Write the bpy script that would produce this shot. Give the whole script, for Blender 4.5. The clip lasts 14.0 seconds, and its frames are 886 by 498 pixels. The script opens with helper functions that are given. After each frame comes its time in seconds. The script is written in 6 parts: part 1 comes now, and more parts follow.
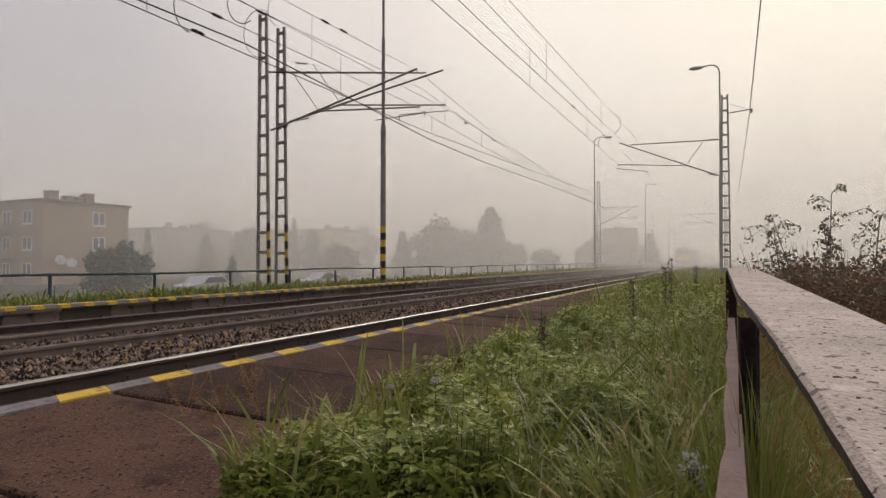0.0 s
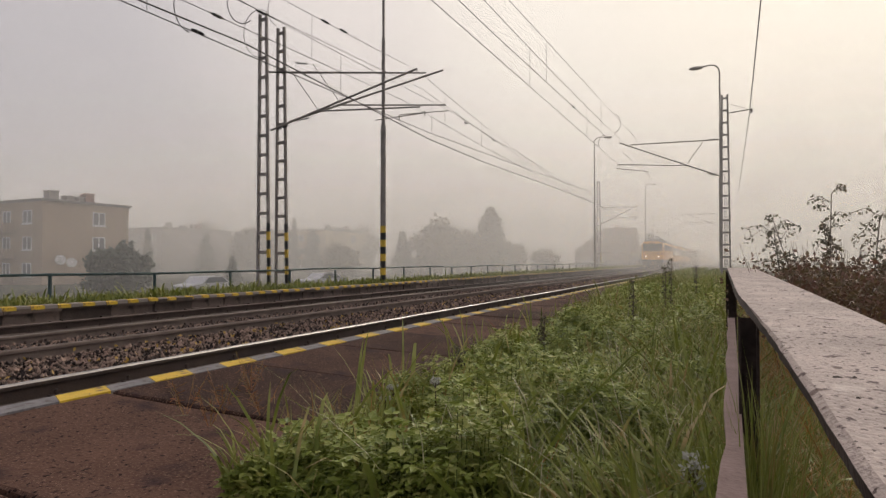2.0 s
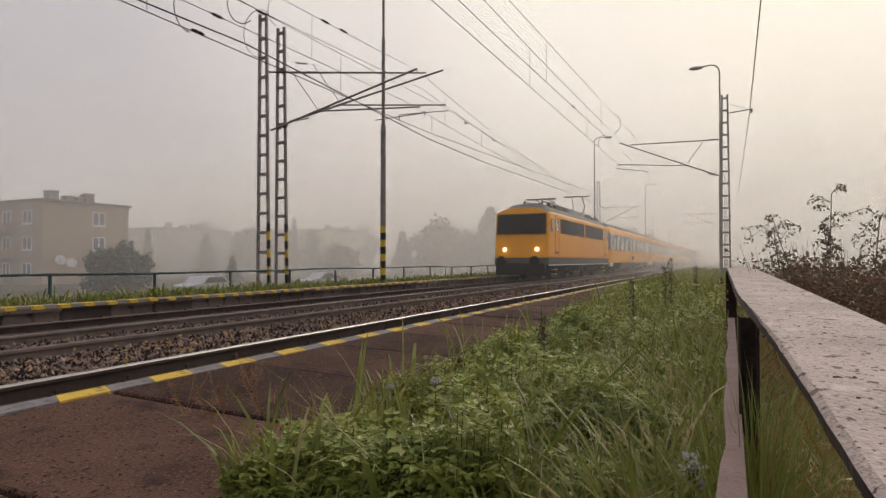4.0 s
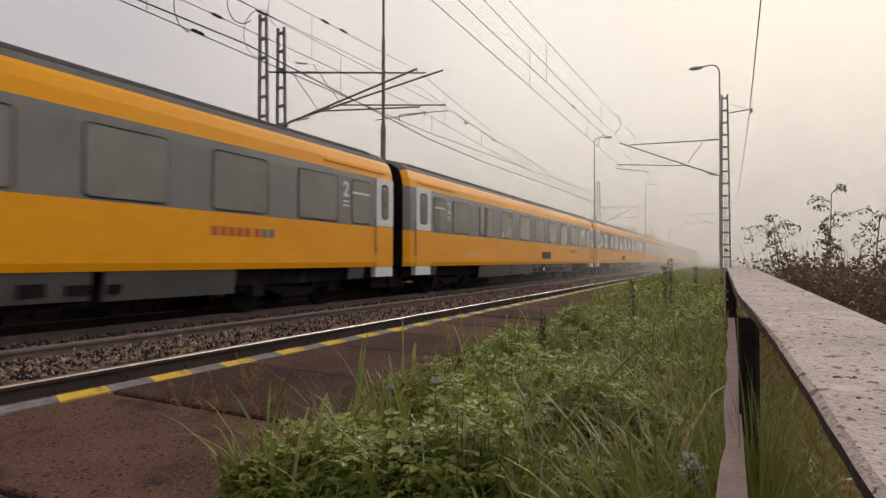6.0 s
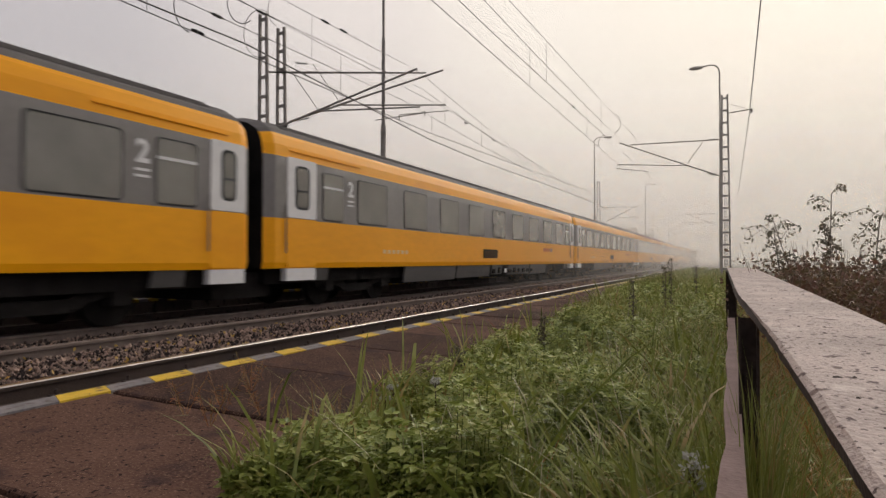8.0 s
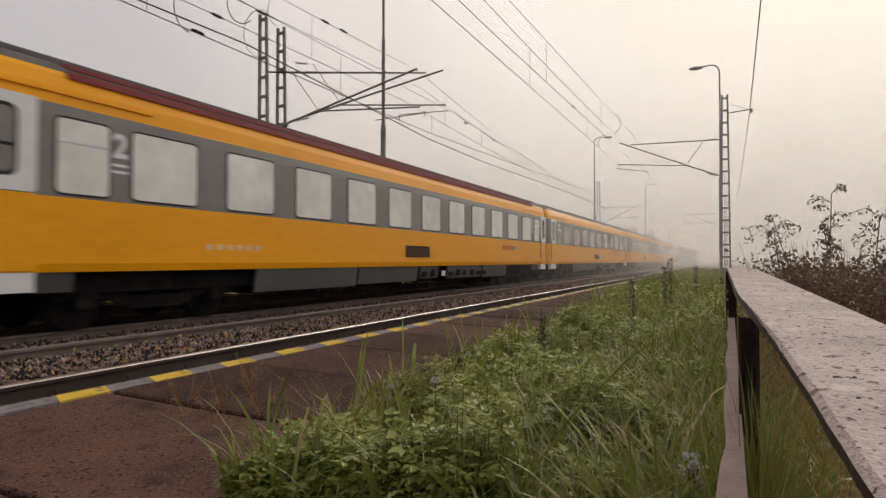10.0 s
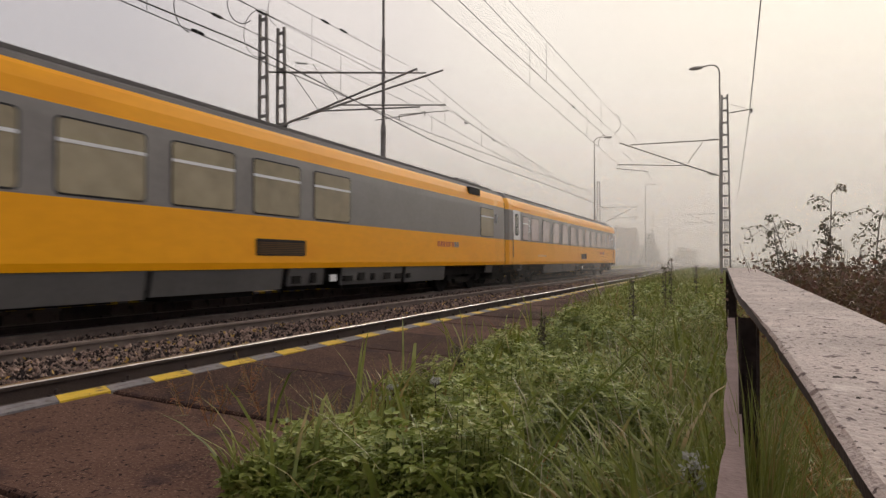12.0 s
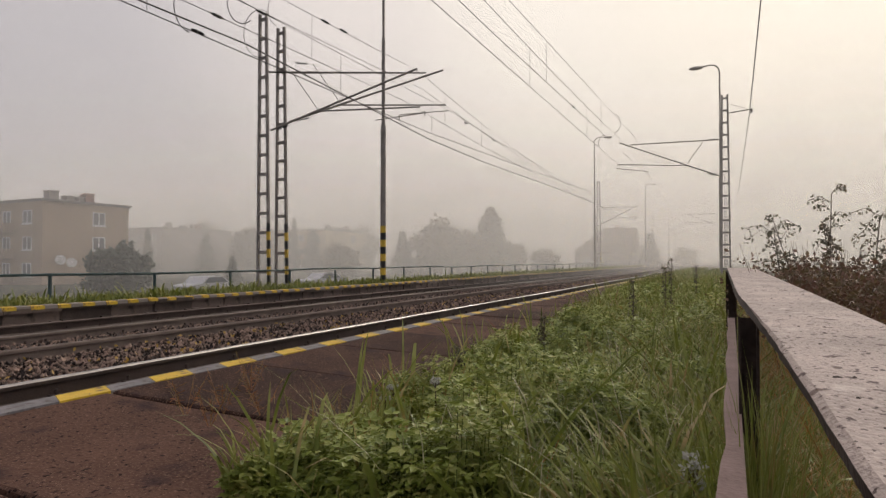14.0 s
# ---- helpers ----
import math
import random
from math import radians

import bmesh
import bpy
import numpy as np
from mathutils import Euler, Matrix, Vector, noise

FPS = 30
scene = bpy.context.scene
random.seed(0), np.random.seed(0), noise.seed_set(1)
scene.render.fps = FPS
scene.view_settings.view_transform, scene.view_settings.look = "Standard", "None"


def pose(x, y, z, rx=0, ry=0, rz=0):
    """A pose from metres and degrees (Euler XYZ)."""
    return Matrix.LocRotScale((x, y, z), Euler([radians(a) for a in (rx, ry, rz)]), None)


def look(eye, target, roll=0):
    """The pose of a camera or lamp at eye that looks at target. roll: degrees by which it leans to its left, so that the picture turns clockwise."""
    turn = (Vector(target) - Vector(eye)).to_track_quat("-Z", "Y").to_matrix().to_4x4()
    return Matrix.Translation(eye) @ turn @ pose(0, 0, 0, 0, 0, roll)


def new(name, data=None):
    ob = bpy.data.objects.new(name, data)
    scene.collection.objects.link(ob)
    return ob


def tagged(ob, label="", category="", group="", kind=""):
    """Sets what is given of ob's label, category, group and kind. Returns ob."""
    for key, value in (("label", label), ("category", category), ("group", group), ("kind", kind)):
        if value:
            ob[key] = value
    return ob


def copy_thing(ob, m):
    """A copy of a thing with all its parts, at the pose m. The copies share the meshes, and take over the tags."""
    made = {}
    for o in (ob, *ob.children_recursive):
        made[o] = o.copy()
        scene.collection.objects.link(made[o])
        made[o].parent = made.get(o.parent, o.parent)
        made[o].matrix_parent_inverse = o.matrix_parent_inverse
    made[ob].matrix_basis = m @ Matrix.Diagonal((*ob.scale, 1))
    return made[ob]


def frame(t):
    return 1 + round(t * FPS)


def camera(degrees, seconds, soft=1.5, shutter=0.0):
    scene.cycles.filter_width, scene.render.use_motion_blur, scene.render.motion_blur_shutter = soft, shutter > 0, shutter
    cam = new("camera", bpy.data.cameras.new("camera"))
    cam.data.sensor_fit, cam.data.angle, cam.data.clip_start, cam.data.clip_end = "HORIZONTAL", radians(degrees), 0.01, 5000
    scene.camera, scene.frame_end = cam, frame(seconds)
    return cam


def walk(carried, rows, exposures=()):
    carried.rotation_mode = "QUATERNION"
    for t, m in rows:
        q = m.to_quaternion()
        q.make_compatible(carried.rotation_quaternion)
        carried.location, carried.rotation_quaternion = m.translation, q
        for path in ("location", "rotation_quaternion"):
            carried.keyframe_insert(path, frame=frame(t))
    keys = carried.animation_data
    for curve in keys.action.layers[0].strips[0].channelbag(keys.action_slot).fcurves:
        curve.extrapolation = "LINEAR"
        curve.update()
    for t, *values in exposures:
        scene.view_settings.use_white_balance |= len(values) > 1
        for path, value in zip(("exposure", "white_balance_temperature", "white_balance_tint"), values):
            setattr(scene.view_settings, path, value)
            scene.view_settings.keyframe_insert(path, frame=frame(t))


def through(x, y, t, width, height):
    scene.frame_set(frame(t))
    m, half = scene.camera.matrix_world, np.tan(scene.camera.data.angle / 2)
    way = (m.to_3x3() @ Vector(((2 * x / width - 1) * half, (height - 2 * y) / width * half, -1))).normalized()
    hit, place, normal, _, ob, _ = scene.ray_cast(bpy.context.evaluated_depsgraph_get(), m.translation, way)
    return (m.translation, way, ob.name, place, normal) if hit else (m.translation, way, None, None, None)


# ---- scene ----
cam = camera(72.97, 14.0, soft=1.4, shutter=0.12)
EYE = 1.036
walk(cam, [(0.0, pose(0, 0, EYE, 91.13, 0, 25.5)), (14.0, pose(0, 0, EYE, 91.13, 0, 25.5))],
     exposures=[(0.0, 0.09), (3.2, 0.09), (5.0, 0.11), (12.8, 0.11), (13.5, 0.10), (14.0, 0.10)])

# ---- light: a misty morning, a weak low sun behind the fog, ahead and to the right ----
scene.cycles.transparent_max_bounces = 96
SUN_AZ, SUN_EL = radians(12.0), radians(24.0)
SUN_DIR = Vector((math.sin(SUN_AZ) * math.cos(SUN_EL), math.cos(SUN_AZ) * math.cos(SUN_EL), math.sin(SUN_EL)))


def make_world():
    w = bpy.data.worlds.new("misty_sky")
    scene.world = w
    w.use_nodes = True
    nt = w.node_tree
    nt.nodes.clear()
    out = nt.nodes.new("ShaderNodeOutputWorld")
    bg = nt.nodes.new("ShaderNodeBackground")
    sky = nt.nodes.new("ShaderNodeTexSky")
    sky.sky_type, sky.sun_disc = "NISHITA", False
    sky.sun_elevation, sky.sun_rotation = SUN_EL, SUN_AZ
    thin = nt.nodes.new("ShaderNodeVectorMath")
    thin.operation = "SCALE"
    thin.inputs["Scale"].default_value = 0.08
    nt.links.new(sky.outputs[0], thin.inputs[0])
    tc = nt.nodes.new("ShaderNodeTexCoord")
    dot = nt.nodes.new("ShaderNodeVectorMath")
    dot.operation = "DOT_PRODUCT"
    dot.inputs[1].default_value = SUN_DIR
    nt.links.new(tc.outputs["Generated"], dot.inputs[0])
    ramp = nt.nodes.new("ShaderNodeValToRGB")
    ramp.color_ramp.interpolation = "EASE"
    e = ramp.color_ramp.elements
    e[0].position, e[0].color = 0.0, (0.47, 0.45, 0.49, 1)
    e[1].position, e[1].color = 1.0, (1.08, 0.97, 0.83, 1)
    for p, c in ((0.45, (0.58, 0.54, 0.555, 1)), (0.75, (0.86, 0.775, 0.73, 1)), (0.9, (1.03, 0.935, 0.83, 1))):
        x = e.new(p)
        x.color = c
    nt.links.new(dot.outputs["Value"], ramp.inputs[0])
    mix = nt.nodes.new("ShaderNodeMix")
    mix.data_type = "RGBA"
    mix.inputs["Factor"].default_value = 0.93
    nt.links.new(thin.outputs[0], mix.inputs[6])
    nt.links.new(ramp.outputs[0], mix.inputs[7])
    nt.links.new(mix.outputs[2], bg.inputs["Color"])
    bg.inputs["Strength"].default_value = 1.0
    nt.links.new(bg.outputs[0], out.inputs[0])


make_world()
sun = new("sun", bpy.data.lights.new("sun", "SUN"))
sun.data.energy, sun.data.angle, sun.data.color = 1.3, radians(40), (1.0, 0.93, 0.82)
sun.matrix_world = look((0, 0, 0), -SUN_DIR)

# ---- materials ----
def mat(name, col, rough=0.8, metal=0.0, vary=0.25, scale=6.0, fine=60.0, bump=0.15, col2=None, random_piece=0.0, island=False, coat=0.0, stretch=(1, 1, 1), spec=0.35, flecks=()):
    m = bpy.data.materials.new(name)
    m.use_nodes = True
    nt = m.node_tree
    b = nt.nodes["Principled BSDF"]
    b.inputs["Roughness"].default_value, b.inputs["Metallic"].default_value = rough, metal
    b.inputs["Coat Weight"].default_value, b.inputs["Specular IOR Level"].default_value = coat, spec
    tc = nt.nodes.new("ShaderNodeTexCoord")
    mp = nt.nodes.new("ShaderNodeMapping")
    mp.inputs["Scale"].default_value = stretch
    nt.links.new(tc.outputs["Object"], mp.inputs[0])
    n1 = nt.nodes.new("ShaderNodeTexNoise")
    n1.inputs["Scale"].default_value, n1.inputs["Detail"].default_value = scale, 5
    n2 = nt.nodes.new("ShaderNodeTexNoise")
    n2.inputs["Scale"].default_value, n2.inputs["Detail"].default_value = fine, 3
    nt.links.new(mp.outputs[0], n1.inputs[0])
    nt.links.new(mp.outputs[0], n2.inputs[0])
    ramp = nt.nodes.new("ShaderNodeValToRGB")
    lo = tuple(c * (1 - vary) for c in col)
    hi = tuple(min(1, c * (1 + vary)) for c in (col2 or col))
    ramp.color_ramp.elements[0].position, ramp.color_ramp.elements[0].color = 0.32, (*lo, 1)
    ramp.color_ramp.elements[1].position, ramp.color_ramp.elements[1].color = 0.68, (*hi, 1)
    add = nt.nodes.new("ShaderNodeMath")
    add.operation = "MULTIPLY_ADD"
    add.inputs[1].default_value = 0.4
    nt.links.new(n2.outputs["Fac"], add.inputs[0])
    half = nt.nodes.new("ShaderNodeMath")
    half.operation = "MULTIPLY_ADD"
    half.inputs[1].default_value, half.inputs[2].default_value = 0.6, 0.0
    nt.links.new(n1.outputs["Fac"], half.inputs[0])
    nt.links.new(half.outputs[0], add.inputs[2])
    last = add.outputs[0]
    if random_piece or island:
        src = nt.nodes.new("ShaderNodeNewGeometry").outputs["Random Per Island"] if island else nt.nodes.new("ShaderNodeObjectInfo").outputs["Random"]
        sh = nt.nodes.new("ShaderNodeMath")
        sh.operation = "MULTIPLY_ADD"
        k = random_piece or 0.4
        sh.inputs[1].default_value = k
        nt.links.new(src, sh.inputs[0])
        sub = nt.nodes.new("ShaderNodeMath")
        sub.operation = "ADD"
        sub.inputs[1].default_value = -k / 2
        nt.links.new(last, sub.inputs[0])
        nt.links.new(sub.outputs[0], sh.inputs[2])
        last = sh.outputs[0]
    nt.links.new(last, ramp.inputs[0])
    tint = ramp.outputs[0]
    for f_scale, f_from, f_to, f_col in flecks:
        n3 = nt.nodes.new("ShaderNodeTexNoise")
        n3.inputs["Scale"].default_value, n3.inputs["Detail"].default_value = f_scale, 2
        nt.links.new(mp.outputs[0], n3.inputs[0])
        r3 = nt.nodes.new("ShaderNodeMapRange")
        r3.inputs["From Min"].default_value, r3.inputs["From Max"].default_value = f_from, f_to
        nt.links.new(n3.outputs["Fac"], r3.inputs[0])
        mix = nt.nodes.new("ShaderNodeMix")
        mix.data_type = "RGBA"
        mix.inputs[7].default_value = (*f_col, 1)
        nt.links.new(r3.outputs[0], mix.inputs["Factor"])
        nt.links.new(tint, mix.inputs[6])
        tint = mix.outputs[2]
    nt.links.new(tint, b.inputs["Base Color"])
    if bump:
        bp = nt.nodes.new("ShaderNodeBump")
        bp.inputs["Strength"].default_value, bp.inputs["Distance"].default_value = bump, 0.01
        nt.links.new(n2.outputs["Fac"], bp.inputs["Height"])
        nt.links.new(bp.outputs[0], b.inputs["Normal"])
    return m


def leaf_mat(name, cols, through=0.25, patch=2.2, rough=0.5):
    """A leaf surface: colour by leaf and by patch of growth, light passing through."""
    m = bpy.data.materials.new(name)
    m.use_nodes = True
    nt = m.node_tree
    b = nt.nodes["Principled BSDF"]
    b.inputs["Roughness"].default_value = rough
    geo = nt.nodes.new("ShaderNodeNewGeometry")
    ramp = nt.nodes.new("ShaderNodeValToRGB")
    e = ramp.color_ramp.elements
    e[0].position, e[0].color = 0.0, (*cols[0], 1)
    e[1].position, e[1].color = 1.0, (*cols[-1], 1)
    for i, c in enumerate(cols[1:-1]):
        e.new((i + 1) / (len(cols) - 1)).color = (*c, 1)
    tc = nt.nodes.new("ShaderNodeTexCoord")
    n = nt.nodes.new("ShaderNodeTexNoise")
    n.inputs["Scale"].default_value, n.inputs["Detail"].default_value = patch, 2
    nt.links.new(tc.outputs["Object"], n.inputs[0])
    rng = nt.nodes.new("ShaderNodeMapRange")
    rng.inputs["From Min"].default_value, rng.inputs["From Max"].default_value = 0.3, 0.7
    nt.links.new(n.outputs["Fac"], rng.inputs[0])
    mixed = nt.nodes.new("ShaderNodeMix")
    mixed.inputs["Factor"].default_value = 0.5
    nt.links.new(geo.outputs["Random Per Island"], mixed.inputs[2])
    nt.links.new(rng.outputs[0], mixed.inputs[3])
    nt.links.new(mixed.outputs[0], ramp.inputs[0])
    nt.links.new(ramp.outputs[0], b.inputs["Base Color"])
    tr = nt.nodes.new("ShaderNodeBsdfTranslucent")
    nt.links.new(ramp.outputs[0], tr.inputs[0])
    mx = nt.nodes.new("ShaderNodeMixShader")
    mx.inputs[0].default_value = through
    nt.links.new(b.outputs[0], mx.inputs[1])
    nt.links.new(tr.outputs[0], mx.inputs[2])
    nt.links.new(mx.outputs[0], nt.nodes["Material Output"].inputs[0])
    return m


def mist_mat(name, dense, top):
    """A thin layer of airborne droplets: lets most light by, scatters the rest both ways, thinner higher up."""
    m = bpy.data.materials.new(name)
    m.use_nodes = True
    nt = m.node_tree
    nt.nodes.remove(nt.nodes["Principled BSDF"])
    clear = nt.nodes.new("ShaderNodeBsdfTransparent")
    d = nt.nodes.new("ShaderNodeBsdfDiffuse")
    t = nt.nodes.new("ShaderNodeBsdfTranslucent")
    for s in (d, t):
        s.inputs["Color"].default_value = (0.98, 0.95, 0.905, 1)
    both = nt.nodes.new("ShaderNodeMixShader")
    both.inputs[0].default_value = 0.6
    nt.links.new(d.outputs[0], both.inputs[1])
    nt.links.new(t.outputs[0], both.inputs[2])
    tc = nt.nodes.new("ShaderNodeTexCoord")
    sep = nt.nodes.new("ShaderNodeSeparateXYZ")
    nt.links.new(tc.outputs["Object"], sep.inputs[0])
    rng = nt.nodes.new("ShaderNodeMapRange")
    rng.inputs["From Min"].default_value, rng.inputs["From Max"].default_value = 4.0, top
    rng.inputs["To Min"].default_value, rng.inputs["To Max"].default_value = dense, 0.0
    nt.links.new(sep.outputs["Z"], rng.inputs[0])
    n = nt.nodes.new("ShaderNodeTexNoise")
    n.inputs["Scale"].default_value, n.inputs["Detail"].default_value = 0.05, 2
    nt.links.new(tc.outputs["Object"], n.inputs[0])
    mul = nt.nodes.new("ShaderNodeMath")
    mul.operation = "MULTIPLY"
    nr = nt.nodes.new("ShaderNodeMapRange")
    nr.inputs["To Min"].default_value, nr.inputs["To Max"].default_value = 0.75, 1.25
    nt.links.new(n.outputs["Fac"], nr.inputs[0])
    nt.links.new(rng.outputs[0], mul.inputs[0])
    nt.links.new(nr.outputs[0], mul.inputs[1])
    mx = nt.nodes.new("ShaderNodeMixShader")
    nt.links.new(mul.outputs[0], mx.inputs[0])
    nt.links.new(clear.outputs[0], mx.inputs[1])
    nt.links.new(both.outputs[0], mx.inputs[2])
    nt.links.new(mx.outputs[0], nt.nodes["Material Output"].inputs[0])
    return m


def lamp_mat(name, col, strength):
    m = bpy.data.materials.new(name)
    m.use_nodes = True
    b = m.node_tree.nodes["Principled BSDF"]
    b.inputs["Emission Color"].default_value, b.inputs["Emission Strength"].default_value = (*col, 1), strength
    return m


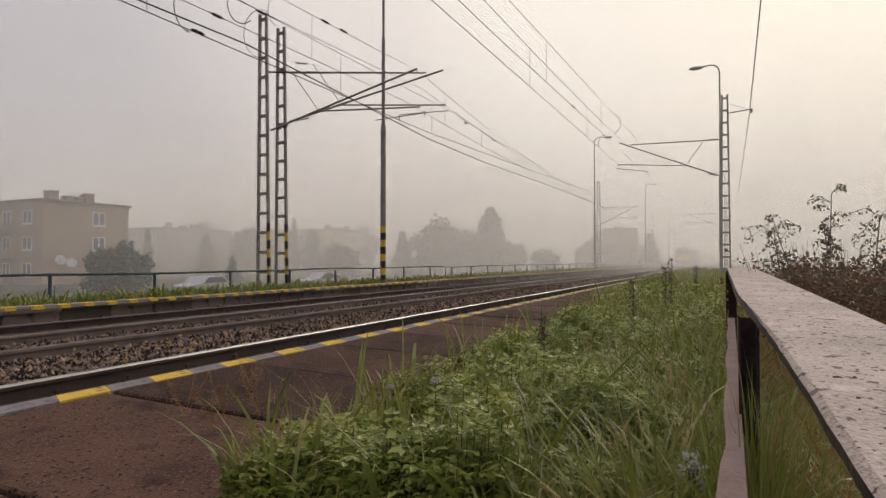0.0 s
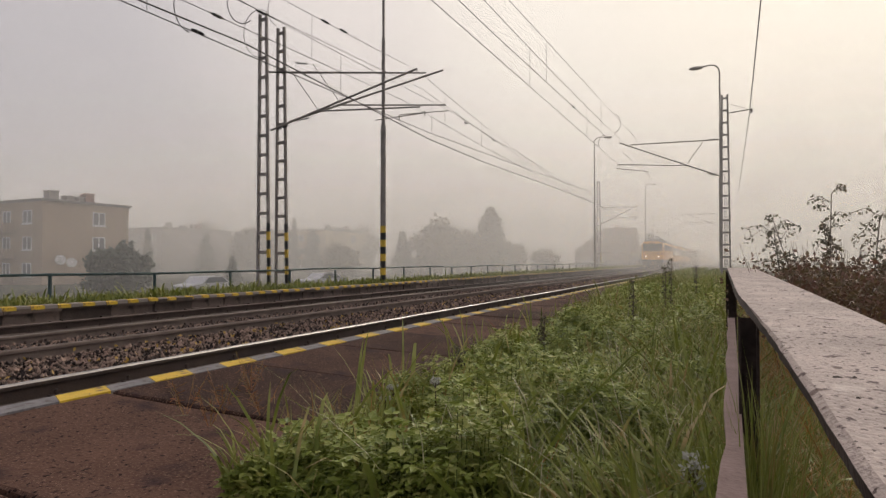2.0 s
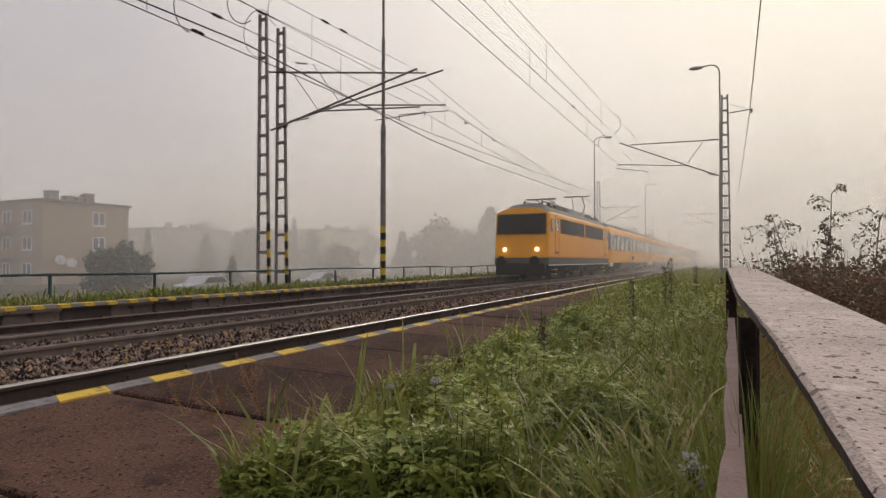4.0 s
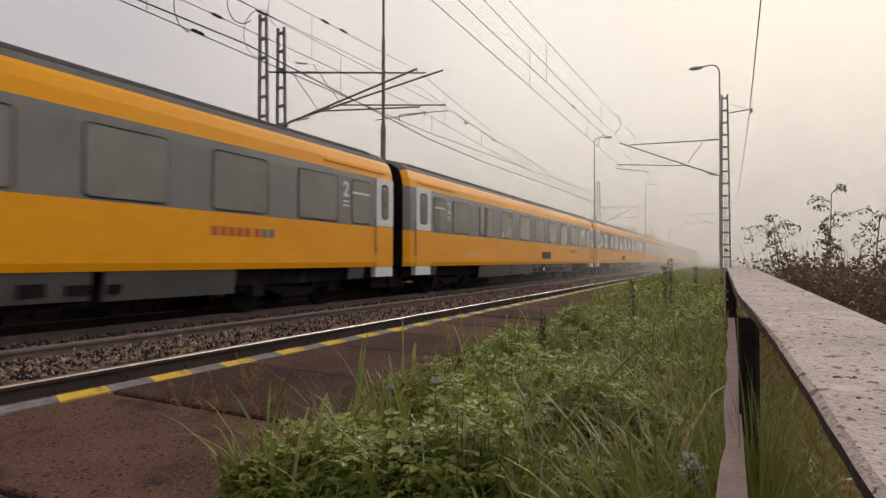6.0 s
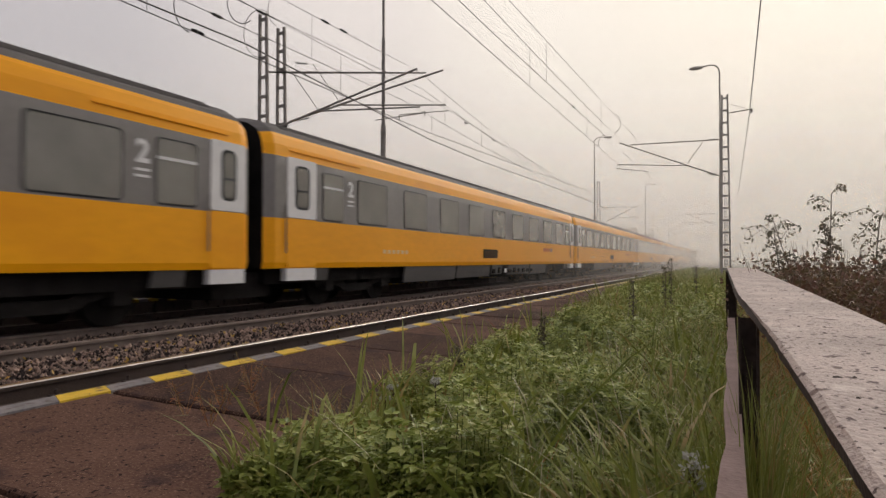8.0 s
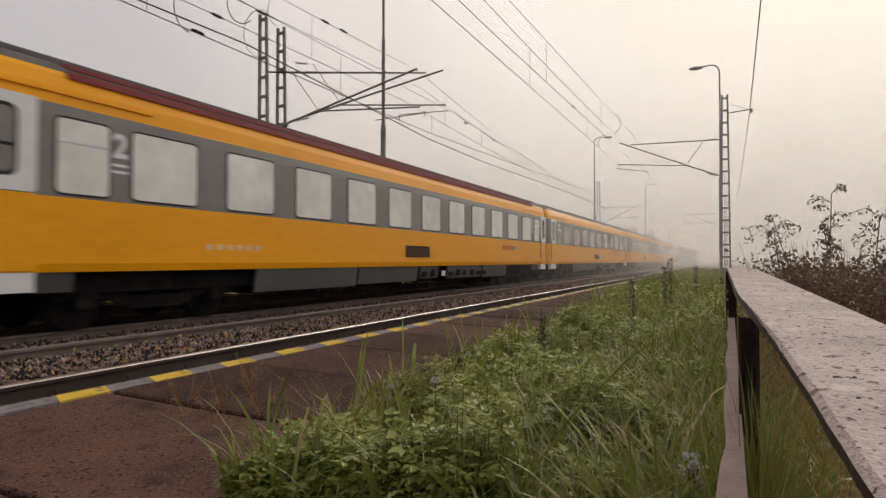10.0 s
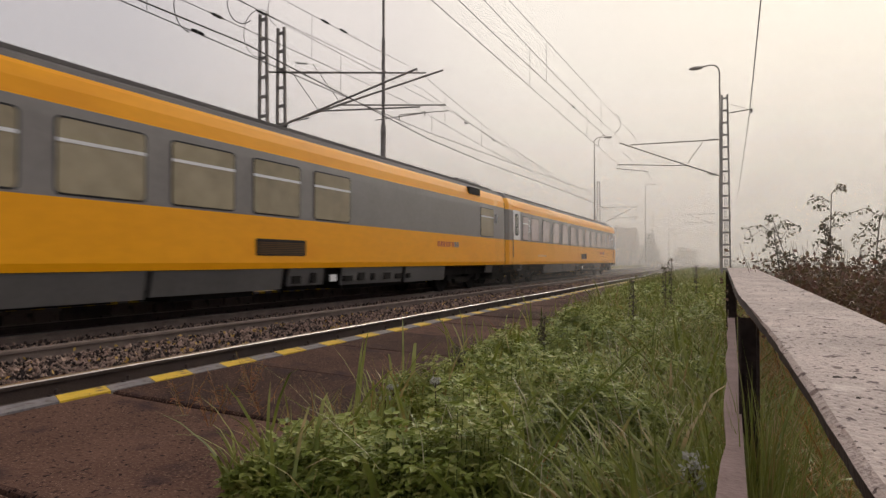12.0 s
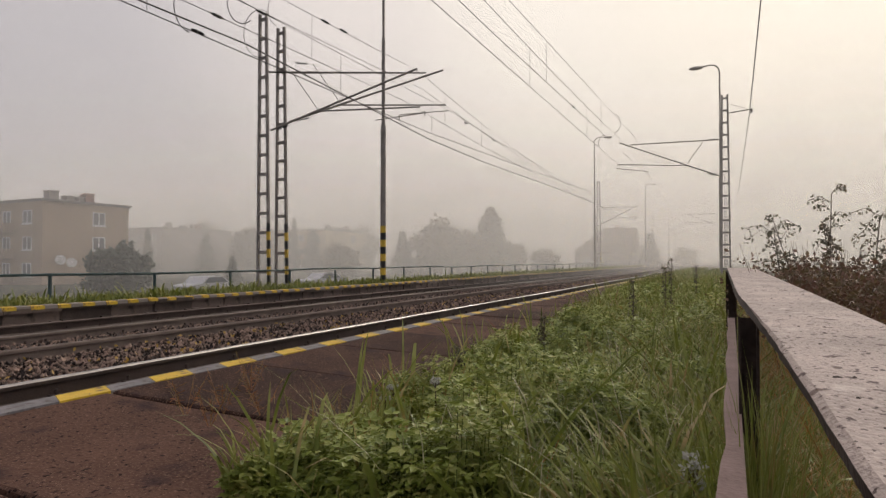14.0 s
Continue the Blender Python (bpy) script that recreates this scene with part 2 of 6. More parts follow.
M = {
    "soil": mat("soil", (0.10, 0.085, 0.06), 0.95, vary=0.4, scale=1.5, fine=40, bump=0.5),
    "meadow": mat("meadow", (0.05, 0.05, 0.026), 0.95, vary=0.45, scale=0.4, fine=20, bump=0.5),
    "slab": mat("slab", (0.062, 0.035, 0.028), 0.92, vary=0.5, scale=1.3, fine=60, bump=0.7, col2=(0.092, 0.051, 0.037), random_piece=0.2, spec=0.08, flecks=((60, 0.60, 0.67, (0.15, 0.09, 0.066)), (105, 0.62, 0.68, (0.24, 0.155, 0.11)), (40, 0.60, 0.68, (0.022, 0.014, 0.013)), (3.2, 0.54, 0.75, (0.041, 0.026, 0.027)))),
    "old_concrete": mat("old_concrete", (0.105, 0.080, 0.067), 0.9, vary=0.5, scale=2.2, fine=50, bump=0.5, random_piece=0.3, flecks=((5, 0.56, 0.72, (0.045, 0.036, 0.03)),)),
    "dark_gap": mat("dark_gap", (0.03, 0.025, 0.02), 0.95, vary=0.3),
    "yellow_paint": mat("yellow_paint", (0.62, 0.41, 0.035), 0.6, vary=0.25, scale=9, fine=120, bump=0.1, flecks=((16, 0.62, 0.70, (0.20, 0.13, 0.06)),)),
    "white_paint": mat("white_paint", (0.19, 0.175, 0.18), 0.7, vary=0.35, scale=9, fine=90, bump=0.2, flecks=((14, 0.58, 0.70, (0.10, 0.08, 0.07)),)),
    "grey_paint": mat("grey_paint", (0.25, 0.22, 0.2), 0.8, vary=0.3, scale=9, fine=120, bump=0.1),
    "rail_steel": mat("rail_steel", (0.38, 0.35, 0.33), 0.32, 1.0, vary=0.1, scale=3, bump=0.02),
    "rail_dull": mat("rail_dull", (0.16, 0.13, 0.115), 0.55, 0.6, vary=0.2, scale=5, bump=0.05),
    "rail_rust": mat("rail_rust", (0.05, 0.034, 0.028), 0.8, vary=0.35, scale=5, fine=80, bump=0.2),
    "rail_dust": mat("rail_dust", (0.155, 0.118, 0.100), 0.8, vary=0.3, scale=5, fine=80, bump=0.2),
    "ballast": mat("ballast", (0.045, 0.03, 0.025), 0.9, vary=0.6, scale=14, fine=30, bump=0.8, col2=(0.08, 0.057, 0.046)),
    "stone": mat("stone", (0.05, 0.033, 0.029), 0.9, vary=0.6, scale=3, fine=60, bump=0.3, col2=(0.20, 0.14, 0.11), random_piece=1.0, island=True),
    "fallen_leaf": leaf_mat("fallen_leaf", [(0.45, 0.27, 0.05), (0.55, 0.36, 0.08), (0.3, 0.15, 0.05)], 0.2),
    "mast_steel": mat("mast_steel", (0.26, 0.235, 0.215), 0.65, 0.3, vary=0.3, scale=6, fine=60, bump=0.1),
    "wire": mat("wire", (0.10, 0.09, 0.09), 0.6, 0.4, vary=0.1, bump=0),
    "mast_yellow": mat("mast_yellow", (0.62, 0.42, 0.06), 0.6, vary=0.2),
    "mast_black": mat("mast_black", (0.03, 0.03, 0.03), 0.6, vary=0.2),
    "fence_paint": mat("fence_paint", (0.045, 0.075, 0.075), 0.5, vary=0.3, scale=8),
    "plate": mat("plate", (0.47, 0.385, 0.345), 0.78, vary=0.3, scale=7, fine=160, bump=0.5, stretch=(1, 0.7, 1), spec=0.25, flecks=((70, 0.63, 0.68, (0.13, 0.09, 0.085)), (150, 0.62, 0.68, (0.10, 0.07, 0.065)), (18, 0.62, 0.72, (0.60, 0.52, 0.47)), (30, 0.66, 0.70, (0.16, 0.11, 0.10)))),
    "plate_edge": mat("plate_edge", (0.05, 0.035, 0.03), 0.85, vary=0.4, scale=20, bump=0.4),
    "low_bar": mat("low_bar", (0.30, 0.205, 0.185), 0.8, vary=0.2, scale=8, fine=90, bump=0.3),
    "orange": mat("orange", (0.94, 0.395, 0.005), 0.42, vary=0.08, scale=0.7, fine=9, bump=0.01, spec=0.2, flecks=((0.9, 0.55, 0.85, (0.82, 0.31, 0.008)),), stretch=(1, 0.35, 1)),
    "band": mat("band", (0.205, 0.19, 0.18), 0.4, vary=0.12, scale=0.9, fine=9, bump=0.01, spec=0.4),
    "roof": mat("roof", (0.115, 0.105, 0.10), 0.7, vary=0.25, scale=1.2, fine=14, bump=0.03, stretch=(1, 0.3, 1)),
    "red_trim": mat("red_trim", (0.25, 0.035, 0.035), 0.6, vary=0.2),
    # grime, taken down to near black to put the train's underside shadow into the colour
    "underframe": mat("underframe", (0.014, 0.012, 0.011), 0.9, vary=0.6, scale=3, fine=20, bump=0.1, spec=0.15),
    "skirt": mat("skirt", (0.085, 0.08, 0.077), 0.7, vary=0.2, scale=1.2, fine=12, bump=0.02),
    "rubber": mat("rubber", (0.02, 0.02, 0.02), 0.8, vary=0.2),
    "door_white": mat("door_white", (0.76, 0.75, 0.74), 0.45, vary=0.08, bump=0.01),
    "pane_dark": mat("pane_dark", (0.125, 0.117, 0.096), 0.03, spec=0.9, vary=0.2, scale=0.5, fine=2, bump=0, coat=0.25),
    "pane_black": mat("pane_black", (0.012, 0.011, 0.011), 0.5, spec=0.1, vary=0.3, scale=0.5, fine=2, bump=0),
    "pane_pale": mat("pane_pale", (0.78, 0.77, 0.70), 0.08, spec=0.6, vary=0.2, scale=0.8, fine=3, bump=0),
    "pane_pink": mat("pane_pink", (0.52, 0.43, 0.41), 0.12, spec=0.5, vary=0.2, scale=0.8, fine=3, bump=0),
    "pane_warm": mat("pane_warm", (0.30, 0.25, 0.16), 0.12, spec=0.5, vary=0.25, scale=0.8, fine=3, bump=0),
    "vent": mat("vent", (0.12, 0.06, 0.02), 0.7, vary=0.2),
    "mark_pale": mat("mark_pale", (0.80, 0.55, 0.28), 0.5, vary=0.1, bump=0),
    "logo_red": mat("logo_red", (0.50, 0.10, 0.02), 0.5, vary=0.1, bump=0),
    "sign_white": mat("sign_white", (0.75, 0.75, 0.75), 0.5, vary=0.05, bump=0),
    "lamp": lamp_mat("lamp", (1.0, 0.84, 0.58), 3.0),
    "tail_red": lamp_mat("tail_red", (1.0, 0.05, 0.03), 1.5),
    "render_tan": mat("render_tan", (0.40, 0.30, 0.215), 0.9, vary=0.12, scale=0.6, fine=8, bump=0.05),
    "render_grey": mat("render_grey", (0.30, 0.27, 0.26), 0.9, vary=0.12, scale=0.6, fine=8, bump=0.05),
    "render_yellow": mat("render_yellow", (0.50, 0.40, 0.22), 0.9, vary=0.12, scale=0.6, fine=8, bump=0.05),
    "roof_tile": mat("roof_tile", (0.15, 0.09, 0.07), 0.85, vary=0.25, scale=1.0, fine=12, bump=0.3),
    "brick_red": mat("brick_red", (0.30, 0.15, 0.12), 0.9, vary=0.25, scale=3, fine=14, bump=0.2),
    "window_frame": mat("window_frame", (0.75, 0.75, 0.75), 0.5, vary=0.05, bump=0),
    "house_glass": mat("house_glass", (0.10, 0.11, 0.13), 0.12, vary=0.2, scale=0.5, bump=0),
    "dish": mat("dish", (0.68, 0.66, 0.64), 0.5, vary=0.08, bump=0),
    "bark": mat("bark", (0.09, 0.07, 0.055), 0.9, vary=0.35, scale=6, fine=40, bump=0.4),
    "conifer": leaf_mat("conifer", [(0.025, 0.045, 0.03), (0.04, 0.065, 0.04), (0.055, 0.075, 0.045)], 0.15),
    "autumn": leaf_mat("autumn", [(0.07, 0.08, 0.035), (0.12, 0.10, 0.04), (0.16, 0.11, 0.04), (0.08, 0.075, 0.04)], 0.25),
    "grass": leaf_mat("grass", [(0.06, 0.08, 0.012), (0.14, 0.175, 0.03), (0.22, 0.25, 0.045), (0.31, 0.32, 0.085), (0.18, 0.215, 0.035), (0.40, 0.28, 0.11), (0.52, 0.43, 0.26)], 0.25, 3.4),
    "straw": leaf_mat("straw", [(0.42, 0.36, 0.22), (0.60, 0.54, 0.38), (0.38, 0.36, 0.16)]),
    "rim_green": leaf_mat("rim_green", [(0.11, 0.15, 0.02), (0.22, 0.27, 0.04), (0.34, 0.36, 0.08), (0.40, 0.33, 0.10)]),
    "rust_grass": leaf_mat("rust_grass", [(0.40, 0.12, 0.03), (0.50, 0.20, 0.05), (0.30, 0.19, 0.06), (0.48, 0.36, 0.16), (0.20, 0.21, 0.05)]),
    "stem_green": mat("stem_green", (0.10, 0.13, 0.03), 0.7, vary=0.3, bump=0),
    "lawn": leaf_mat("lawn", [(0.09, 0.11, 0.02), (0.17, 0.20, 0.035), (0.25, 0.26, 0.06), (0.34, 0.30, 0.10)]),
    "dry_grass": leaf_mat("dry_grass", [(0.42, 0.28, 0.13), (0.46, 0.16, 0.045), (0.34, 0.20, 0.07), (0.24, 0.21, 0.06), (0.50, 0.42, 0.26)]),
    "weed": leaf_mat("weed", [(0.065, 0.09, 0.014), (0.14, 0.185, 0.026), (0.24, 0.29, 0.05), (0.33, 0.37, 0.085), (0.42, 0.42, 0.13), (0.44, 0.30, 0.08)], 0.25, 1.8, 0.45),
    "bramble": leaf_mat("bramble", [(0.13, 0.075, 0.055), (0.19, 0.095, 0.065), (0.15, 0.115, 0.06), (0.32, 0.19, 0.09)], 0.35),
    "bush_leaf": leaf_mat("bush_leaf", [(0.07, 0.07, 0.045), (0.13, 0.12, 0.075), (0.17, 0.11, 0.06)], 0.45),
    "stalk": mat("stalk", (0.10, 0.07, 0.05), 0.85, vary=0.3, bump=0),
    "blossom": leaf_mat("blossom", [(0.58, 0.57, 0.52), (0.42, 0.41, 0.38)], 0.3),
    "pod": mat("pod", (0.16, 0.13, 0.10), 0.8, vary=0.3, bump=0),
    "asphalt": mat("asphalt", (0.16, 0.155, 0.15), 0.9, vary=0.2, scale=0.5, fine=30, bump=0.2),
    "car_pale": mat("car_pale", (0.5, 0.5, 0.52), 0.35, vary=0.05, bump=0, coat=0.5),
}


# ---- mesh helpers ----
def box(bm, x0, x1, y0, y1, z0, z1, mi=0):
    vs = [bm.verts.new(p) for p in ((x0, y0, z0), (x1, y0, z0), (x1, y1, z0), (x0, y1, z0), (x0, y0, z1), (x1, y0, z1), (x1, y1, z1), (x0, y1, z1))]
    for f in ((3, 2, 1, 0), (4, 5, 6, 7), (0, 1, 5, 4), (1, 2, 6, 5), (2, 3, 7, 6), (3, 0, 4, 7)):
        bm.faces.new([vs[i] for i in f]).material_index = mi


def bar(bm, a, b, w, d=None, mi=0, taper=1.0, sides=4):
    """A straight bar from a to b, w by d thick."""
    a, b = Vector(a), Vector(b)
    d = d or w
    ax = (b - a).normalized()
    up = Vector((0, 0, 1)) if abs(ax.z) < 0.9 else Vector((0, 1, 0))
    s = ax.cross(up).normalized()
    u = s.cross(ax)
    rings = []
    for p, k in ((a, 1.0), (b, taper)):
        ring = []
        for i in range(sides):
            g = 2 * math.pi * (i + 0.5) / sides
            q = math.sqrt(2) if sides == 4 else 1.0
            ring.append(bm.verts.new(p + s * (math.cos(g) * w / 2 * k * q) + u * (math.sin(g) * d / 2 * k * q)))
        rings.append(ring)
    for i in range(sides):
        j = (i + 1) % sides
        bm.faces.new((rings[0][i], rings[0][j], rings[1][j], rings[1][i])).material_index = mi
    bm.faces.new(rings[0][::-1]).material_index = mi
    bm.faces.new(rings[1]).material_index = mi


def tube(bm, pts, r, sides=6, mi=0):
    """One continuous round tube through the points."""
    pts = [Vector(p) for p in pts]
    rings = []
    for i, p in enumerate(pts):
        ax = (pts[min(i + 1, len(pts) - 1)] - pts[max(i - 1, 0)]).normalized()
        ref = Vector((0, 0, 1)) if abs(ax.z) < 0.95 else Vector((0, 1, 0))
        a = ax.cross(ref).normalized()
        b = a.cross(ax)
        rings.append([bm.verts.new(p + a * (r * math.cos(2 * math.pi * k / sides)) + b * (r * math.sin(2 * math.pi * k / sides))) for k in range(sides)])
    for p, q in zip(rings, rings[1:]):
        for k in range(sides):
            j = (k + 1) % sides
            bm.faces.new((p[k], p[j], q[j], q[k])).material_index = mi
    bm.faces.new(rings[0][::-1]).material_index = mi
    bm.faces.new(rings[-1]).material_index = mi


def disc(bm, c, r, axis, thick, sides=20, mi=0):
    c, axis = Vector(c), Vector(axis).normalized()
    bar(bm, c - axis * thick / 2, c + axis * thick / 2, 2 * r, sides=sides, mi=mi)


def extrude(bm, prof, y0, y1, mi=0, caps=True, seg_mi=None, closed=True):
    """A profile of (x, z) points drawn along y."""
    a = [bm.verts.new((x, y0, z)) for x, z in prof]
    b = [bm.verts.new((x, y1, z)) for x, z in prof]
    n = len(prof)
    for i in range(n if closed else n - 1):
        j = (i + 1) % n
        bm.faces.new((a[i], b[i], b[j], a[j])).material_index = seg_mi[i] if seg_mi else mi
    if caps:
        bm.faces.new(a).material_index = mi
        bm.faces.new(b[::-1]).material_index = mi


def finish(name, bm, mats, smooth=False):
    bmesh.ops.recalc_face_normals(bm, faces=bm.faces)
    me = bpy.data.meshes.new(name)
    bm.to_mesh(me)
    bm.free()
    for m in (mats if isinstance(mats, (list, tuple)) else [mats]):
        me.materials.append(m)
    if smooth:
        me.shade_smooth()
    return me


def part(name, bm, mats, parent, label="", smooth=False):
    ob = new(name, finish(name, bm, mats, smooth))
    ob.parent = parent
    return tagged(ob, label)


def part_of(name, me, parent, m=None, label=""):
    ob = new(name, me)
    ob.parent = parent
    if m is not None:
        ob.matrix_basis = m
    return tagged(ob, label)


def thing(name, at, label, category, group="", kind=""):
    ob = new(name)
    ob.matrix_basis = at if isinstance(at, Matrix) else Matrix.Translation(at)
    ob.empty_display_size = 0.3
    return tagged(ob, label, category, group, kind)


def solid(name, bm, mats, label, category="", group="", kind="", at=None, smooth=False):
    ob = new(name, finish(name, bm, mats, smooth))
    if at is not None:
        ob.matrix_basis = at if isinstance(at, Matrix) else Matrix.Translation(at)
    return tagged(ob, label, category, group, kind)


def soup(name, verts, faces, material, smooth=False):
    me = bpy.data.meshes.new(name)
    me.from_pydata(verts, [], faces)
    me.materials.append(material)
    return me


def letters(text, size, material):
    cu = bpy.data.curves.new("lettering", "FONT")
    cu.body, cu.size, cu.extrude, cu.align_x = text, size, 0.002, "CENTER"
    cu.offset = 0.014
    ob = bpy.data.objects.new("lettering", cu)
    scene.collection.objects.link(ob)
    bpy.context.view_layer.update()
    me = bpy.data.meshes.new_from_object(ob.evaluated_get(bpy.context.evaluated_depsgraph_get()))
    bpy.data.objects.remove(ob)
    me.materials.clear()
    me.materials.append(material)
    return me

# ---- setting: ground, platforms, tracks ----
FAR_X = -9.64      # centre line of the far track, rail heads at z = 0
NEAR_RAILS = ((-4.72, 0.137), (-6.16, 0.19))
FAR_RAILS = ((-8.92, 0.0), (-10.36, 0.0))
EDGE_N, EDGE_F = -3.95, -11.24


def ground():
    bm = bmesh.new()
    xs = [-2500, -400, -120, -60, -30, -14.5, -13.6, -12.6, -11.5, -11.45, -8.3, -6.9, -4.0, -3.2, -2.3, -1.2, 0.0, 1.2, 3.0, 8.0, 40, 400, 2500]
    zs = [-1.5, -1.5, -1.5, -1.5, -1.35, -0.5, -0.1, 0.14, 0.14, -0.4, -0.4, -0.3, -0.3, -0.2, -0.05, 0.02, 0.05, 0.05, -0.1, -0.4, -0.8, -0.8, -0.8]
    ys = [-2500, -300, -60, -20, 0, 20, 60, 120, 300, 2500]
    grid = [[bm.verts.new((x, y, z)) for x, z in zip(xs, zs)] for y in ys]
    for r in range(len(ys) - 1):
        for c in range(len(xs) - 1):
            bm.faces.new((grid[r][c], grid[r][c + 1], grid[r + 1][c + 1], grid[r + 1][c]))
    solid("ground", bm, M["meadow"], "uneven grassy ground along the railway", "ground", kind="structure")


ground()


def ballast_bed():
    bm = bmesh.new()
    extrude(bm, [(-3.9, -0.3), (-3.9, -0.03), (-4.6, -0.0), (-6.2, 0.06), (-6.9, -0.04), (-8.4, -0.14), (-8.8, -0.13), (-10.5, -0.13), (-11.2, -0.2), (-11.2, -0.3)], -40, 420)
    solid("ballast_bed", bm, M["ballast"], "bed of rust-brown track ballast under both tracks", "ballast", kind="structure")


ballast_bed()


def rails():
    head, low = 0.036, 0.17
    for k, (x, z) in enumerate(NEAR_RAILS + FAR_RAILS):
        bm = bmesh.new()
        prof = [(-0.075, -low), (0.075, -low), (0.075, -low + 0.012), (0.012, -low + 0.035), (0.009, -0.045), (head, -0.036), (head, -0.01), (0.028, 0.0),
                (-0.028, 0.0), (-head, -0.01), (-head, -0.036), (-0.009, -0.045), (-0.012, -low + 0.035), (-0.075, -low + 0.012)]
        extrude(bm, prof, -60, 420, mi=1, seg_mi=[1, 1, 1, 1, 1, 1, 0, 0, 0, 1, 1, 1, 1, 1])
        side = M["rail_rust"] if k in (0, 3) else M["rail_dust"]
        r = solid("rail", bm, [M["rail_steel"] if k == 0 else M["rail_dull"] if k == 2 else M["rail_dust"], side], "long steel rail with a polished head and rusty web", "rail", "rails of the two tracks", "structure", (x, 0, z))
        clips = bmesh.new()
        for i in range(90):
            y = -2 + i * 0.61
            for s in (-1, 1):
                box(clips, s * 0.045, s * 0.12, y - 0.05, y + 0.05, -low, -low + 0.05)
                bar(clips, (s * 0.07, y, -low + 0.04), (s * 0.07, y, -low + 0.09), 0.035, sides=6)
        part("rail_clips", clips, M["rail_rust"], r, "rusty screwed rail clips")["kind"] = "stuff"


rails()


def near_platform():
    base = bmesh.new()
    extrude(base, [(EDGE_N - 0.0, -0.3), (EDGE_N, 0.06), (-1.6, -0.02), (-1.6, -0.3)], -12, 230)
    p = solid("near_platform", base, M["dark_gap"], "low concrete platform paved with brown slabs beside the near track", "platform", kind="structure")
    rng = random.Random(3)
    pitch = 1.275
    slabs = []
    for near_gap in (0.004, 0.036):
        bm = bmesh.new()
        y0, y1 = near_gap, pitch - 0.004
        x0, x1 = EDGE_N + 0.17, -1.55
        top = [(x0, y0), (x1, y0), (x1, y1), (x0, y1)]
        zt = lambda x: 0.150 - 0.022 * (x - EDGE_N)
        lo = [bm.verts.new((x, y, zt(x) - 0.09)) for x, y in top]
        mid = [bm.verts.new((x, y, zt(x) - 0.012)) for x, y in top]
        ins = 0.012
        hi = [bm.verts.new((x + (ins if x < -3 else -ins), y + (ins if y < 0.5 else -ins), zt(x))) for x, y in top]
        for r0, r1 in ((lo, mid), (mid, hi)):
            for i in range(4):
                j = (i + 1) % 4
                bm.faces.new((r0[i], r0[j], r1[j], r1[i]))
        bm.faces.new(hi)
        slabs.append(finish("paving_slab", bm, M["slab"]))
    start = -3.0 * pitch + 1.41
    for i in range(150):
        m = Matrix.Translation((0, start + i * pitch, rng.uniform(-0.006, 0.006))) @ pose(0, 0, 0, rng.uniform(-0.35, 0.35), rng.uniform(-0.15, 0.15), 0)
        part_of("paving_slab", slabs[i in (3, 4, 7, 10, 13, 15, 18, 22, 25)], p, m)
    per = 0.694
    blocks = {}
    for key in ("yellow_paint", "white_paint"):
        bm = bmesh.new()
        extrude(bm, [(EDGE_N - 0.03, -0.10), (EDGE_N - 0.03, 0.145), (EDGE_N - 0.015, 0.158), (EDGE_N + 0.158, 0.154), (EDGE_N + 0.162, 0.0)], 0.002, per / 2 - 0.002)
        for v in bm.verts:
            v.co.y -= (v.co.x - EDGE_N) * 0.45
        blocks[key] = finish("edge_stripe", bm, M[key])
    for i in range(150):
        for j, key in enumerate(("yellow_paint", "white_paint")):
            part_of("edge_stripe", blocks[key], p, Matrix.Translation((0, -6.9 + 0.32 + i * per + j * per / 2, rng.uniform(-0.004, 0.003))))
    far = bmesh.new()
    for i in range(110):
        for j in range(2):
            y = -6.9 + 0.32 + (150 + i) * per + j * per / 2
            box(far, EDGE_N - 0.03, EDGE_N + 0.162, y, y + per / 2 - 0.002, 0.0, 0.156, mi=j)
    part("edge_stripes_far", far, [M["yellow_paint"], M["white_paint"]], p)["kind"] = "stuff"


near_platform()


